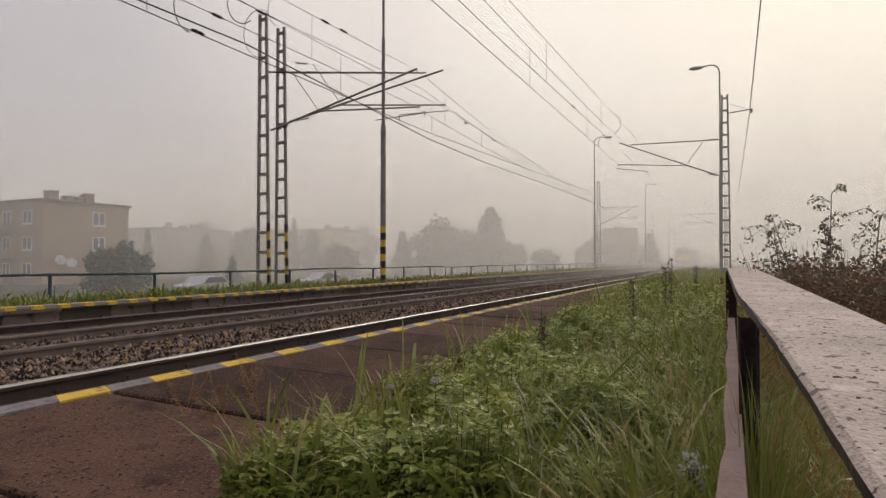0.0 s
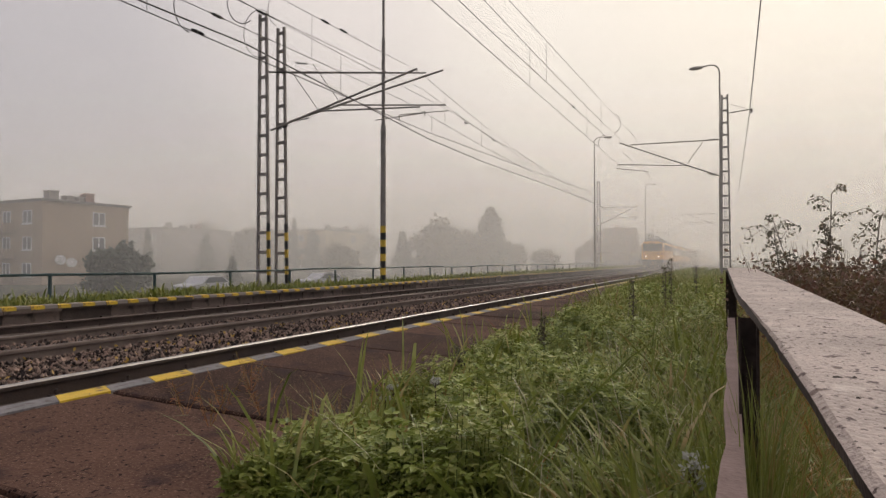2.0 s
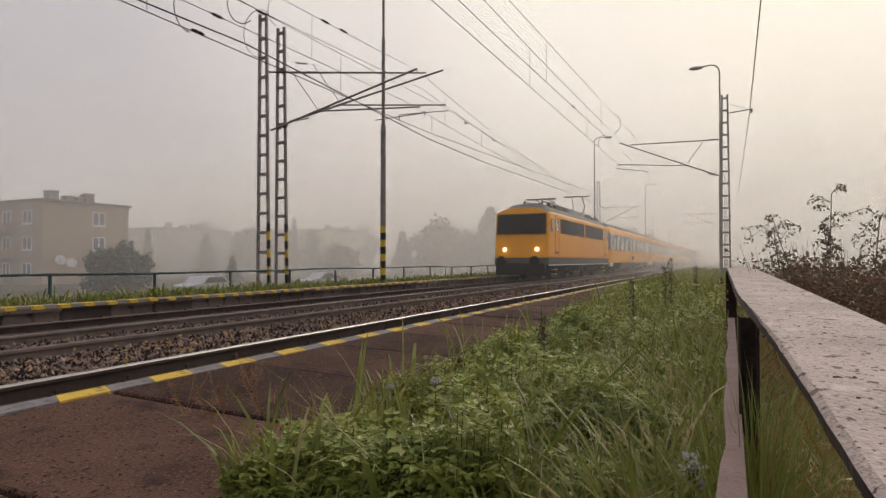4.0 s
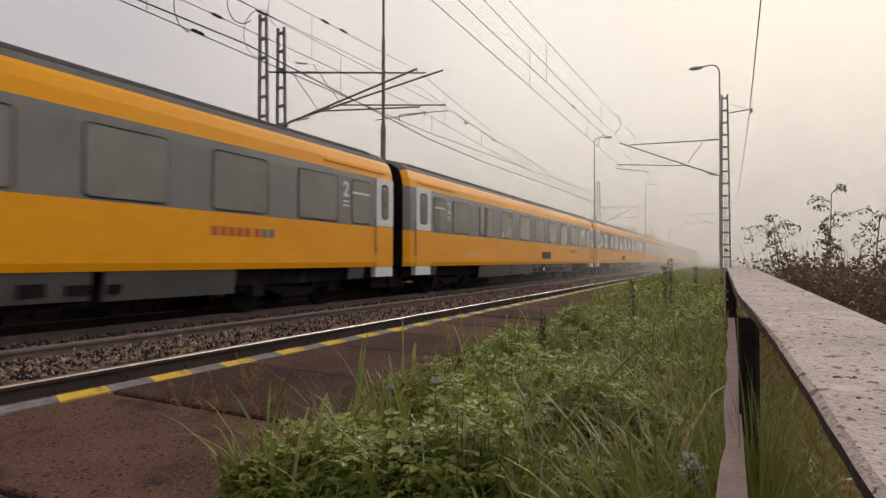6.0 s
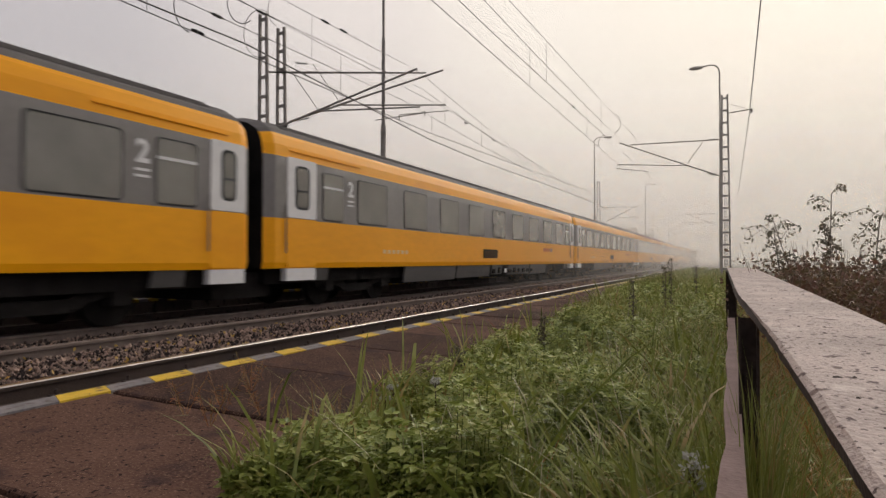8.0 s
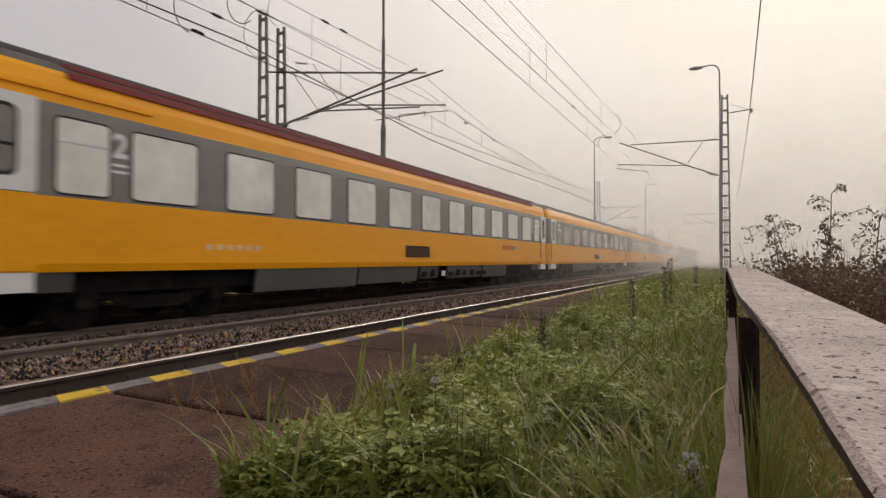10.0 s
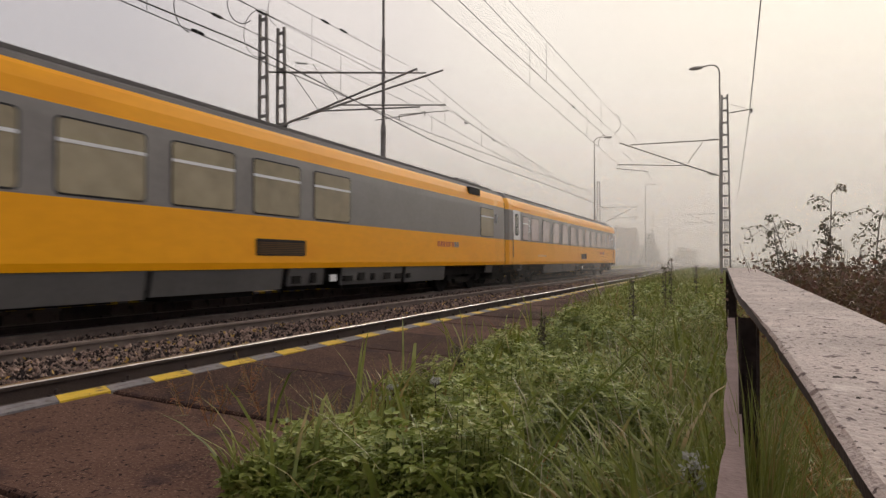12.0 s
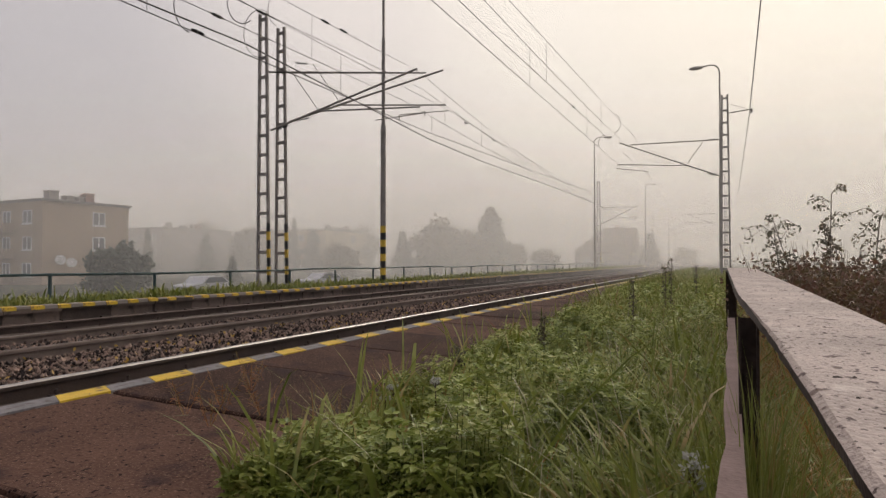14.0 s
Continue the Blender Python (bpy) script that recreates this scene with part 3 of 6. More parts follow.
def far_platform():
    bm = bmesh.new()
    extrude(bm, [(EDGE_F, -0.3), (EDGE_F, 0.10), (-13.0, 0.10), (-13.0, -0.3)], -20, 260)
    p = solid("far_platform", bm, M["old_concrete"], "far concrete platform overgrown with grass, striped edge", "platform", kind="structure")
    rng = random.Random(5)
    b = bmesh.new()
    extrude(b, [(EDGE_F + 0.02, -0.18), (EDGE_F + 0.02, 0.12), (EDGE_F - 0.4, 0.12), (EDGE_F - 0.4, -0.18)], 0.02, 0.98)
    foot = [(0.0, 0.22), (0.78, 1.0)]
    for y0, y1 in foot:
        box(b, EDGE_F + 0.02, EDGE_F + 0.10, y0 + 0.01, y1 - 0.01, -0.28, -0.06)
    extrude(b, [(EDGE_F + 0.08, 0.115), (EDGE_F + 0.08, 0.198), (EDGE_F - 0.3, 0.198), (EDGE_F - 0.3, 0.115)], 0.008, 0.992)
    block = finish("wall_block", b, M["old_concrete"])
    stripe = {}
    for key in ("yellow_paint", "grey_paint"):
        b = bmesh.new()
        extrude(b, [(EDGE_F + 0.09, 0.165), (EDGE_F + 0.09, 0.226), (EDGE_F + 0.07, 0.235), (EDGE_F - 0.12, 0.235), (EDGE_F - 0.12, 0.202), (EDGE_F + 0.083, 0.202), (EDGE_F + 0.083, 0.165)], 0.004, 0.233)
        stripe[key] = finish("edge_stripe", b, M[key])
    for i in range(110):
        part_of("wall_block", block, p, Matrix.Translation((rng.uniform(-0.015, 0.015), -6 + i, rng.uniform(-0.01, 0.01))))
    for i in range(140):
        for j, key in enumerate(("yellow_paint", "grey_paint")):
            part_of("edge_stripe", stripe[key], p, Matrix.Translation((rng.uniform(-0.008, 0.008), -5.9 + i * 0.475 + j * 0.2375, rng.uniform(-0.006, 0.006))))
    f = bmesh.new()
    for i in range(300):
        for j in range(2):
            y = -5.9 + (140 + i) * 0.475 + j * 0.2375
            box(f, EDGE_F - 0.12, EDGE_F + 0.085, y, y + 0.234, 0.20, 0.235, mi=j)
    part("edge_stripes_far", f, [M["yellow_paint"], M["grey_paint"]], p)["kind"] = "stuff"


far_platform()


def mist():
    """Banks of morning fog, thin upright layers across and beside the line."""
    ma = mist_mat("mist_across", 0.029, 34.0)
    mc = mist_mat("mist_thick", 0.064, 34.0)
    mb = mist_mat("mist_beside", 0.052, 34.0)
    def layer(name, mtl, w):
        bm = bmesh.new()
        vs = [bm.verts.new(p) for p in ((-w, 0, -3), (w, 0, -3), (w, 0, 36), (-w, 0, 36))]
        bm.faces.new(vs)
        return finish(name, bm, mtl)
    md = mist_mat("mist_distant", 0.085, 34.0)
    la, lb, lc = layer("mist_layer", ma, 300), layer("mist_layer", mb, 400), layer("mist_layer", mc, 300)
    ld = layer("mist_layer", md, 300)
    f = thing("fog_bank", (0, 0, 0), "pale morning fog lying over the whole line", "fog", kind="structure")
    y = 22.0
    while y < 240:
        part_of("mist_layer", la if y < 54 else lc if y < 92 else ld, f, Matrix.Translation((0, y, 0)))
        y += 3.6 if y < 80 else 5.0 if y < 150 else 14
    for x in (-19, -25, -31, -37, -43, -50, -57, -66, -76, -90, -110):
        part_of("mist_layer", lb, f, Matrix.Translation((x, 300, 0)) @ pose(0, 0, 0, 0, 0, 90))


mist()

# ---- the train ----
SPEED = 29.33
HEAD = 164.0       # where the first coach begins at the clip's start
PITCH = 26.4
SLACK = (0.0, 0.22, 0.36, 0.43, 0.42, 0.36, 0.27, 0.28, 0.0)   # how far each coach hangs back on its couplings
HALF = 1.41


def side_profile():
    """One coach section as (x, z), from the sill up over the roof and down again, with the colour of each strip."""
    right = [(1.38, 0.88), (HALF, 1.0), (HALF, 1.91), (HALF, 3.0), (1.40, 3.18), (1.375, 3.42), (1.32, 3.60), (1.285, 3.665), (1.20, 3.765), (0.95, 3.92), (0.55, 4.01), (0.0, 4.05)]
    cols = [0, 0, 1, 1, 0, 0, 0, 2, 2, 2, 2]
    left = [(-x, z) for x, z in right[-2::-1]]
    return right + left, cols + cols[::-1] + [3]


def wheel_mesh(r=0.46):
    bm = bmesh.new()
    disc(bm, (0, 0, 0), r, (1, 0, 0), 0.13, 28)
    disc(bm, (-0.06, 0, 0), r + 0.03, (1, 0, 0), 0.03, 28)
    disc(bm, (0.075, 0, 0), 0.14, (1, 0, 0), 0.06, 14)
    return finish("wheel", bm, M["underframe"])


WHEEL = wheel_mesh()


def bogie(parent, y, base=2.5):
    bm = bmesh.new()
    for s in (-1, 1):
        x = s * 0.98
        extrude_pts = [(-base / 2 - 0.45, 0.52), (-base / 2, 0.62), (-0.7, 0.5), (-0.5, 0.38), (0.5, 0.38), (0.7, 0.5), (base / 2, 0.62), (base / 2 + 0.45, 0.52)]
        for (y0, z0), (y1, z1) in zip(extrude_pts, extrude_pts[1:]):
            bar(bm, (x, y + y0, z0), (x, y + y1, z1), 0.14, 0.2)
        for e in (-1, 1):
            box(bm, x - 0.1, x + 0.14 * s if s > 0 else x + 0.1, y + e * base / 2 - 0.16, y + e * base / 2 + 0.16, 0.34, 0.62)
            for o in (-0.3, 0.3):
                for q in range(4):
                    disc(bm, (x + s * 0.06, y + e * base / 2 + o, 0.62 + q * 0.06), 0.09, (0, 0, 1), 0.035, 10)
        disc(bm, (x, y, 0.72), 0.24, (0, 0, 1), 0.3, 12)
        bar(bm, (x + s * 0.12, y - 0.8, 0.66), (x + s * 0.12, y + 0.5, 0.74), 0.06)
    box(bm, -0.9, 0.9, y - 0.25, y + 0.25, 0.4, 0.7)
    b = part("bogie", bm, M["underframe"], parent, "grimy steel bogie, darkened for the shade under the train")
    for e in (-1, 1):
        for s in (-1, 1):
            part_of("wheel", WHEEL, b, pose(s * 0.75, y + e * base / 2, 0.46, 0, 0, 0 if s > 0 else 180))
        ax = bmesh.new()
        bar(ax, (-0.75, y + e * base / 2, 0.46), (0.75, y + e * base / 2, 0.46), 0.16, sides=10)
        part("axle", ax, M["underframe"], b)
    return b


def rounded(bm, x, y0, y1, z0, z1, r, thick, mi=0):
    """An upright plate with rounded corners on the side at x."""
    pts = []
    for cy, cz, a0 in ((y1 - r, z1 - r, 0), (y0 + r, z1 - r, 90), (y0 + r, z0 + r, 180), (y1 - r, z0 + r, 270)):
        for k in range(4):
            a = radians(a0 + 30 * k)
            pts.append((cy + r * math.cos(a), cz + r * math.sin(a)))
    a = [bm.verts.new((x, y, z)) for y, z in pts]
    b = [bm.verts.new((x + thick, y, z)) for y, z in pts]
    n = len(pts)
    for i in range(n):
        j = (i + 1) % n
        bm.faces.new((a[i], a[j], b[j], b[i])).material_index = mi
    bm.faces.new(b).material_index = mi
    bm.faces.new(a[::-1]).material_index = mi


CLASS_TWO = letters("2", 0.50, M["sign_white"])


def side_window(parent, y0, y1, z0, z1, pane, opening=False):
    for s in (-1, 1):
        bm = bmesh.new()
        rounded(bm, s * (HALF - 0.02), y0 - 0.03, y1 + 0.03, z0 - 0.03, z1 + 0.03, 0.09, s * 0.028)
        f = part("window", bm, M["rubber"], parent)
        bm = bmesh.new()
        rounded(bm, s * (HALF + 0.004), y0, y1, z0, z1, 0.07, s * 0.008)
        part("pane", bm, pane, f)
        if opening:
            bm = bmesh.new()
            box(bm, min(s * (HALF + 0.01), s * (HALF + 0.02)), max(s * (HALF + 0.01), s * (HALF + 0.02)), y0, y1, z1 - 0.33, z1 - 0.28)
            part("vent_bar", bm, M["sign_white"], f, "pale vent bar")


def door(parent, y0, y1, white_low, white=True):
    for s in (-1, 1):
        bm = bmesh.new()
        rounded(bm, s * (HALF - 0.03), y0, y1, 1.94, 3.2, 0.05, s * 0.042)
        d = part("door", bm, M["door_white"] if white else M["band"], parent, "pale upper door leaf")
        bm = bmesh.new()
        rounded(bm, s * (HALF + 0.002), y0 + 0.24, y1 - 0.24, 2.12, 3.05, 0.12, s * 0.014)
        part("door_window", bm, M["rubber"], d, "dark rubber frame")
        bm = bmesh.new()
        rounded(bm, s * (HALF + 0.012), y0 + 0.29, y1 - 0.29, 2.17, 3.0, 0.09, s * 0.008)
        part("door_pane", bm, M["pane_dark"], d)
        bm = bmesh.new()
        box(bm, min(s * (HALF + 0.012), s * (HALF + 0.024)), max(s * (HALF + 0.012), s * (HALF + 0.024)), y0 + 0.29, y1 - 0.29, 2.50, 2.54)
        part("vent_bar", bm, M["rubber"], d)
        bm = bmesh.new()
        rounded(bm, s * (HALF - 0.03), y0, y1, 0.9, 1.925, 0.03, s * 0.038)
        part("door_leaf", bm, M["orange"], d)
        bm = bmesh.new()
        box(bm, min(s * 1.25, s * 1.40), max(s * 1.25, s * 1.40), y0, y1, 0.62 if white_low else 0.7, 0.88)
        part("step_panel", bm, M["door_white"] if white_low else M["underframe"], d)
        bm = bmesh.new()
        bar(bm, (s * (HALF + 0.03), y0 - 0.06, 1.2), (s * (HALF + 0.03), y0 - 0.06, 2.2), 0.03, sides=6)
        part("handrail", bm, M["band"], d)


def coach(at, kind):
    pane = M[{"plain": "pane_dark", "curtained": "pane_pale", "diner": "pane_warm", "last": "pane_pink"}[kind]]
    label = {"plain": "yellow passenger coach with grey window band and white doors",
             "curtained": "yellow passenger coach with pale bright windows and red roof edge",
             "diner": "yellow dining coach with wide grey band and dark roof hatch",
             "last": "yellow passenger coach with pinkish windows and yellow lower doors"}[kind]
    c = thing("passenger_coach", at, label, "railway coach", "coaches of the train")
    L = PITCH - 0.35
    prof, cols = side_profile()
    bm = bmesh.new()
    ends = []
    for y, k in ((0.17, 0.93), (0.42, 1.0), (0.17 + L - 0.25, 1.0), (0.17 + L, 0.93)):
        ends.append([bm.verts.new((x * k, y, z if z < 3.3 else 3.3 + (z - 3.3) * (1 - (1 - k) * 2.0))) for x, z in prof])
    n = len(prof)
    for r0, r1 in zip(ends, ends[1:]):
        for i in range(n):
            j = (i + 1) % n
            bm.faces.new((r0[i], r1[i], r1[j], r0[j])).material_index = cols[i]
    bm.faces.new(ends[0]).material_index = 3
    bm.faces.new(ends[-1][::-1]).material_index = 3 if kind != "last" else 0
    part("body", bm, [M["orange"], M["band"], M["roof"], M["underframe"]], c)
    # roof ribs
    ribs = bmesh.new()
    for x, z in ((1.09, 3.845), (0.98, 3.915), (0.8, 3.965), (0.6, 4.01)):
        for s in (-1, 1):
            bar(ribs, (s * x, 0.9, z), (s * x, L - 0.6, z), 0.035)
    part("roof_ribs", ribs, M["roof"], c)
    if kind == "curtained":
        t = bmesh.new()
        for s in (-1, 1):
            bar(t, (s * 1.325, 2.2, 3.63), (s * 1.325, L - 2, 3.63), 0.07, 0.10)
            bar(t, (s * 1.20, 2.2, 3.78), (s * 1.20, L - 2, 3.78), 0.06, 0.06)
        part("roof_trim", t, M["red_trim"], c, "dull red strip along the roof edge")
    for s in (-1, 1) if kind != "diner" else ():
        for y in (0.9, L - 3.0):
            g = bmesh.new()
            bar(g, (s * 1.40, y, 3.34), (s * 1.40, y + 2.6, 3.34), 0.03)
            part("rain_gutter", g, M["orange"], c)
    # gangway bellows, buffers
    for y0, y1 in ((-0.04, 0.2), (0.1 + L, PITCH + 0.03)):
        b = bmesh.new()
        for q in range(3):
            yy = y0 + (y1 - y0) * q / 3
            box(b, -0.75 - 0.03 * (q % 2), 0.75 + 0.03 * (q % 2), yy, yy + (y1 - y0) / 3, 1.1, 3.45)
        part("gangway_bellows", b, M["rubber"], c)
        b = bmesh.new()
        box(b, -1.0, 1.0, y0 if y0 < 1 else y0 - 0.5, y1 + 0.5 if y0 < 1 else y1, 0.3, 0.8)
        part("coupling", b, M["underframe"], c)
        for s in (-1, 1):
            b = bmesh.new()
            bar(b, (s * 0.87, y0 - 0.02, 1.05), (s * 0.87, y1, 1.05), 0.2, sides=10)
            disc(b, (s * 0.87, y0 if y0 < 1 else y1, 1.05), 0.25, (0, 1, 0), 0.06, 14)
            part("buffer", b, M["underframe"], c)
    # windows and doors
    if kind == "diner":
        ws = [(2.7, 3.5)] + [(4.2 + 1.87 * i, 5.56 + 1.87 * i) for i in range(6)] + [(23.36, 24.66)]
        for y0, y1 in ws:
            side_window(c, y0, y1, 1.97, 3.0, pane, True)
        door(c, 0.75, 1.6, False, False)
        h = bmesh.new()
        for s in (1,):
            box(h, min(s * 1.05, s * 1.41), max(s * 1.05, s * 1.41), 22.3, 23.3, 3.42, 3.66)
        part("roof_hatch", h, M["rubber"], c, "dark recessed roof hatch")
        h = bmesh.new()
        extrude(h, [(1.0, 3.85), (0.8, 4.06), (-0.8, 4.06), (-1.0, 3.85)], 22.6, 24.6)
        part("roof_unit", h, M["roof"], c)
        h = bmesh.new()
        for k in (-1, 1):
            bar(h, (HALF + 0.006, 24.95 - 0.12 * k, 2.5), (HALF + 0.006, 24.95 + 0.12 * k, 2.85), 0.05, 0.012)
        part("dining_sign", h, M["sign_white"], c, "white crossed cutlery sign")
    else:
        count, first, step, wide = {"plain": (9, 3.40, 2.34, 1.38), "curtained": (11, 3.15, 1.92, 1.22), "last": (11, 3.48, 1.905, 1.2)}[kind]
        for i in range(count):
            y0 = first + step * i
            side_window(c, y0, y0 + wide, 1.97, 3.0, pane, False)
        w0 = 2.0 if kind != "last" else 2.22
        side_window(c, w0, w0 + 0.76, 1.97, 3.0, pane, True)
        side_window(c, 24.12, 24.9, 1.97, 3.0, pane, True)
        low = kind != "last"
        d0 = 0.78 if kind != "last" else 0.9
        door(c, d0, d0 + 0.96, low)
        door(c, 25.22, 26.06, low)
        for y in (3.08 if kind == "plain" else 2.94 if kind == "curtained" else 3.22, 23.86):
            part_of("class_number", CLASS_TWO, c, pose(HALF + 0.006, y, 2.58, 90, 0, 90))
            b = bmesh.new()
            for k in range(2):
                box(b, HALF - 0.01, HALF + 0.005, y - 0.13, y + 0.13, 2.44 - 0.1 * k, 2.48 - 0.1 * k)
            part("small_sign", b, M["sign_white"], c)
    # vents and marks
    b = bmesh.new()
    rounded(b, HALF - 0.01, 11.75, 13.25, 1.14, 1.47, 0.03, 0.022)
    part("vent_panel", b, M["rubber"], c)
    b = bmesh.new()
    for k in range(7):
        box(b, HALF + 0.008, HALF + 0.02, 11.79, 13.21, 1.165 + k * 0.037, 1.185 + k * 0.037)
    part("vent_slats", b, M["vent"], c)
    for k in range(8):
        b = bmesh.new()
        y = 19.75 + k * 0.2 + (0.06 if k > 4 else 0)
        box(b, HALF - 0.01, HALF + 0.004, y, y + 0.15, 1.49, 1.66)
        part("lettering_bar", b, M["logo_red"] if k < 6 else M["band"], c)
    for k in range(6):
        b = bmesh.new()
        box(b, HALF - 0.01, HALF + 0.004, 4.6 + k * 0.24, 4.74 + k * 0.24, 1.23, 1.33)
        part("small_mark", b, M["mark_pale"], c)
    # underframe and skirt
    for s in (-1, 1):
        for y0, y1, z0 in ((5.9, 9.4, 0.42), (9.5, 12.6, 0.45), (12.8, 14.0, 0.5), (14.7, 17.6, 0.46), (17.8, 20.4, 0.43), (1.75, 2.3, 0.6), (24.1, 24.75, 0.6)):
            b = bmesh.new()
            extrude(b, [(s * 1.30, 0.878), (s * 1.36, 0.878), (s * 1.30, z0), (s * 1.24, z0)], y0, y1)
            part("skirt", b, M["skirt"], c)
    b = bmesh.new()
    box(b, -1.15, 1.15, 0.4, L - 0.2, 0.56, 0.9)
    part("underframe", b, M["underframe"], c)
    for y0, y1, z0 in ((6.2, 9.0, 0.38), (10.0, 12.0, 0.34), (13.0, 14.0, 0.4), (15.0, 19.5, 0.36)):
        b = bmesh.new()
        box(b, -1.13, 1.13, y0, y1, z0, 0.556)
        part("equipment_box", b, M["underframe"], c)
    rng = random.Random(9)
    for k in range(9):
        b = bmesh.new()
        y = 12.9 + k * 0.62
        box(b, 1.30, 1.362, y, y + rng.uniform(0.15, 0.4), 0.55, 0.55 + rng.uniform(0.12, 0.24))
        part("equipment_box", b, M["underframe"], c)
    b = bmesh.new()
    box(b, 1.31, 1.37, 14.2, 14.45, 0.56, 0.72)
    part("junction_plate", b, M["sign_white"], c)
    for y in (3.9, PITCH - 3.9):
        bogie(c, y)
    return c


def locomotive(at):
    c = thing("locomotive", at, "yellow electric locomotive with grey roof and ribbed sides", "locomotive")
    L = 16.8
    bm = bmesh.new()
    right = [(1.45, 1.2), (1.47, 1.26), (1.47, 3.46), (1.42, 3.56), (1.22, 3.78), (0.92, 3.98), (0.45, 4.06), (0.0, 4.08)]
    cols = [0, 0, 0, 2, 2, 2, 2]
    prof, mc = right + [(-x, z) for x, z in right[-2::-1]], cols + cols[::-1] + [3]
    rings = []
    for y, k, up in ((0.0, 0.93, 0), (0.12, 0.98, 0), (1.2, 1.0, 0), (L - 1.2, 1.0, 0), (L - 0.12, 0.98, 0), (L, 0.93, 0)):
        lean = 0.28 if y in (0.0, 0.12) else -0.28 if y > L - 0.2 else 0
        rings.append([bm.verts.new((x * k, y + lean * max(0, (z - 2.1) / 1.9), z if z < 3.5 else 3.5 + (z - 3.5) * (0.5 if k < 1 else 1))) for x, z in prof])
    n = len(prof)
    for r0, r1 in zip(rings, rings[1:]):
        for i in range(n):
            j = (i + 1) % n
            bm.faces.new((r0[i], r1[i], r1[j], r0[j])).material_index = mc[i]
    bm.faces.new(rings[0]).material_index = 0
    bm.faces.new(rings[-1][::-1]).material_index = 0
    part("body", bm, [M["orange"], M["band"], M["roof"], M["underframe"]], c)
    b = bmesh.new()
    box(b, -1.44, 1.44, 0.05, L - 0.05, 0.84, 1.2)
    part("frame", b, M["skirt"], c, "grey underframe")
    b = bmesh.new()
    for s in (-1, 1):
        box(b, min(s * 1.44, s * 1.475), max(s * 1.44, s * 1.475), 0.1, L - 0.1, 0.80, 0.84)
    part("white_line", b, M["sign_white"], c)
    for s in (-1, 1):
        b = bmesh.new()
        for k in range(9):
            z = 1.30 + k * 0.125
            bar(b, (s * 1.475, 2.35, z), (s * 1.475, L - 2.35, z), 0.03, 0.022)
            for y0, y1 in ((0.35, 1.15), (L - 1.15, L - 0.35)):
                if k < 8:
                    bar(b, (s * 1.468, y0, z), (s * 1.468, y1, z), 0.025, 0.02)
        part("side_rib", b, M["orange"], c)
        for y0, y1 in ((2.35, 8.2), (8.6, L - 2.35)):
            b = bmesh.new()
            rounded(b, s * 1.45, y0, y1, 2.50, 3.30, 0.05, s * 0.035)
            part("side_grille", b, M["pane_black"], c, "long dark ventilation grille")
        for y0, y1, name in ((1.28, 2.0, "cab_door"), (L - 2.0, L - 1.28, "cab_door")):
            b = bmesh.new()
            rounded(b, s * 1.45, y0, y1, 1.3, 3.4, 0.04, s * 0.03)
            d = part(name, b, M["orange"], c)
            # thin dark bars draw the shaded grooves round the door; nothing is recessed
            b = bmesh.new()
            for yy in (y0 - 0.02, y1 + 0.02):
                bar(b, (s * 1.476, yy, 1.3), (s * 1.476, yy, 3.4), 0.018)
            bar(b, (s * 1.476, y0, 3.42), (s * 1.476, y1, 3.42), 0.018)
            part("door_groove_shade", b, M["vent"], d)
            b = bmesh.new()
            bar(b, (s * 1.50, y1 - 0.06, 1.45), (s * 1.50, y1 - 0.06, 2.4), 0.03, sides=6)
            part("handrail", b, M["orange"], d)
            b = bmesh.new()
            rounded(b, s * 1.475, y0 + 0.15, y1 - 0.15, 1.42, 1.52, 0.02, s * 0.012)
            part("kick_slot", b, M["rubber"], d)
            b = bmesh.new()
            rounded(b, s * 1.47, y0 + 0.12, y1 - 0.12, 2.6, 3.25, 0.06, s * 0.02)
            part("door_window", b, M["pane_dark"], d)
            b = bmesh.new()
            for z in (0.32, 0.55):
                box(b, min(s * 1.2, s * 1.42), max(s * 1.2, s * 1.42), y0 + 0.1, y1 - 0.1, z, z + 0.04)
            part("step", b, M["yellow_paint"], d)
        for y0, y1 in ((0.5, 0.95), (L - 0.95, L - 0.5)):
            b = bmesh.new()
            rounded(b, s * 1.44, y0, y1, 2.55, 3.2, 0.06, s * 0.045)
            part("cab_window", b, M["pane_dark"], c)
    for y, d, lean in ((0.0, -1, 0.28), (L, 1, -0.28)):
        def at_z(z):
            return y + lean * max(0, (z - 2.1) / 1.9) + d * 0.012
        b = bmesh.new()
        vs = [b.verts.new(p) for p in ((-1.33, at_z(2.42), 2.42), (1.33, at_z(2.42), 2.42), (1.31, at_z(3.46), 3.46), (-1.31, at_z(3.46), 3.46))]
        face = b.faces.new(vs)
        ext = bmesh.ops.extrude_face_region(b, geom=[face])
        for v in (g for g in ext["geom"] if isinstance(g, bmesh.types.BMVert)):
            v.co.y += d * 0.015
        part("windscreen", b, M["pane_black"], c, "wide dark windscreen")
        for s in (-1, 1):
            b = bmesh.new()
            disc(b, (s * 0.86, y + d * 0.02, 1.62), 0.10, (0, 1, 0), 0.06, 16)
            h = part("headlight", b, M["lamp"] if d < 0 else M["tail_red"], c, "glowing round headlight" if d < 0 else "")
            b = bmesh.new()
            bar(b, (s * 0.87, y, 1.03), (s * 0.87, y + d * 0.5, 1.03), 0.2, sides=10)
            disc(b, (s * 0.87, y + d * 0.5, 1.03), 0.25, (0, 1, 0), 0.06, 14)
            part("buffer", b, M["underframe"], c)
        b = bmesh.new()
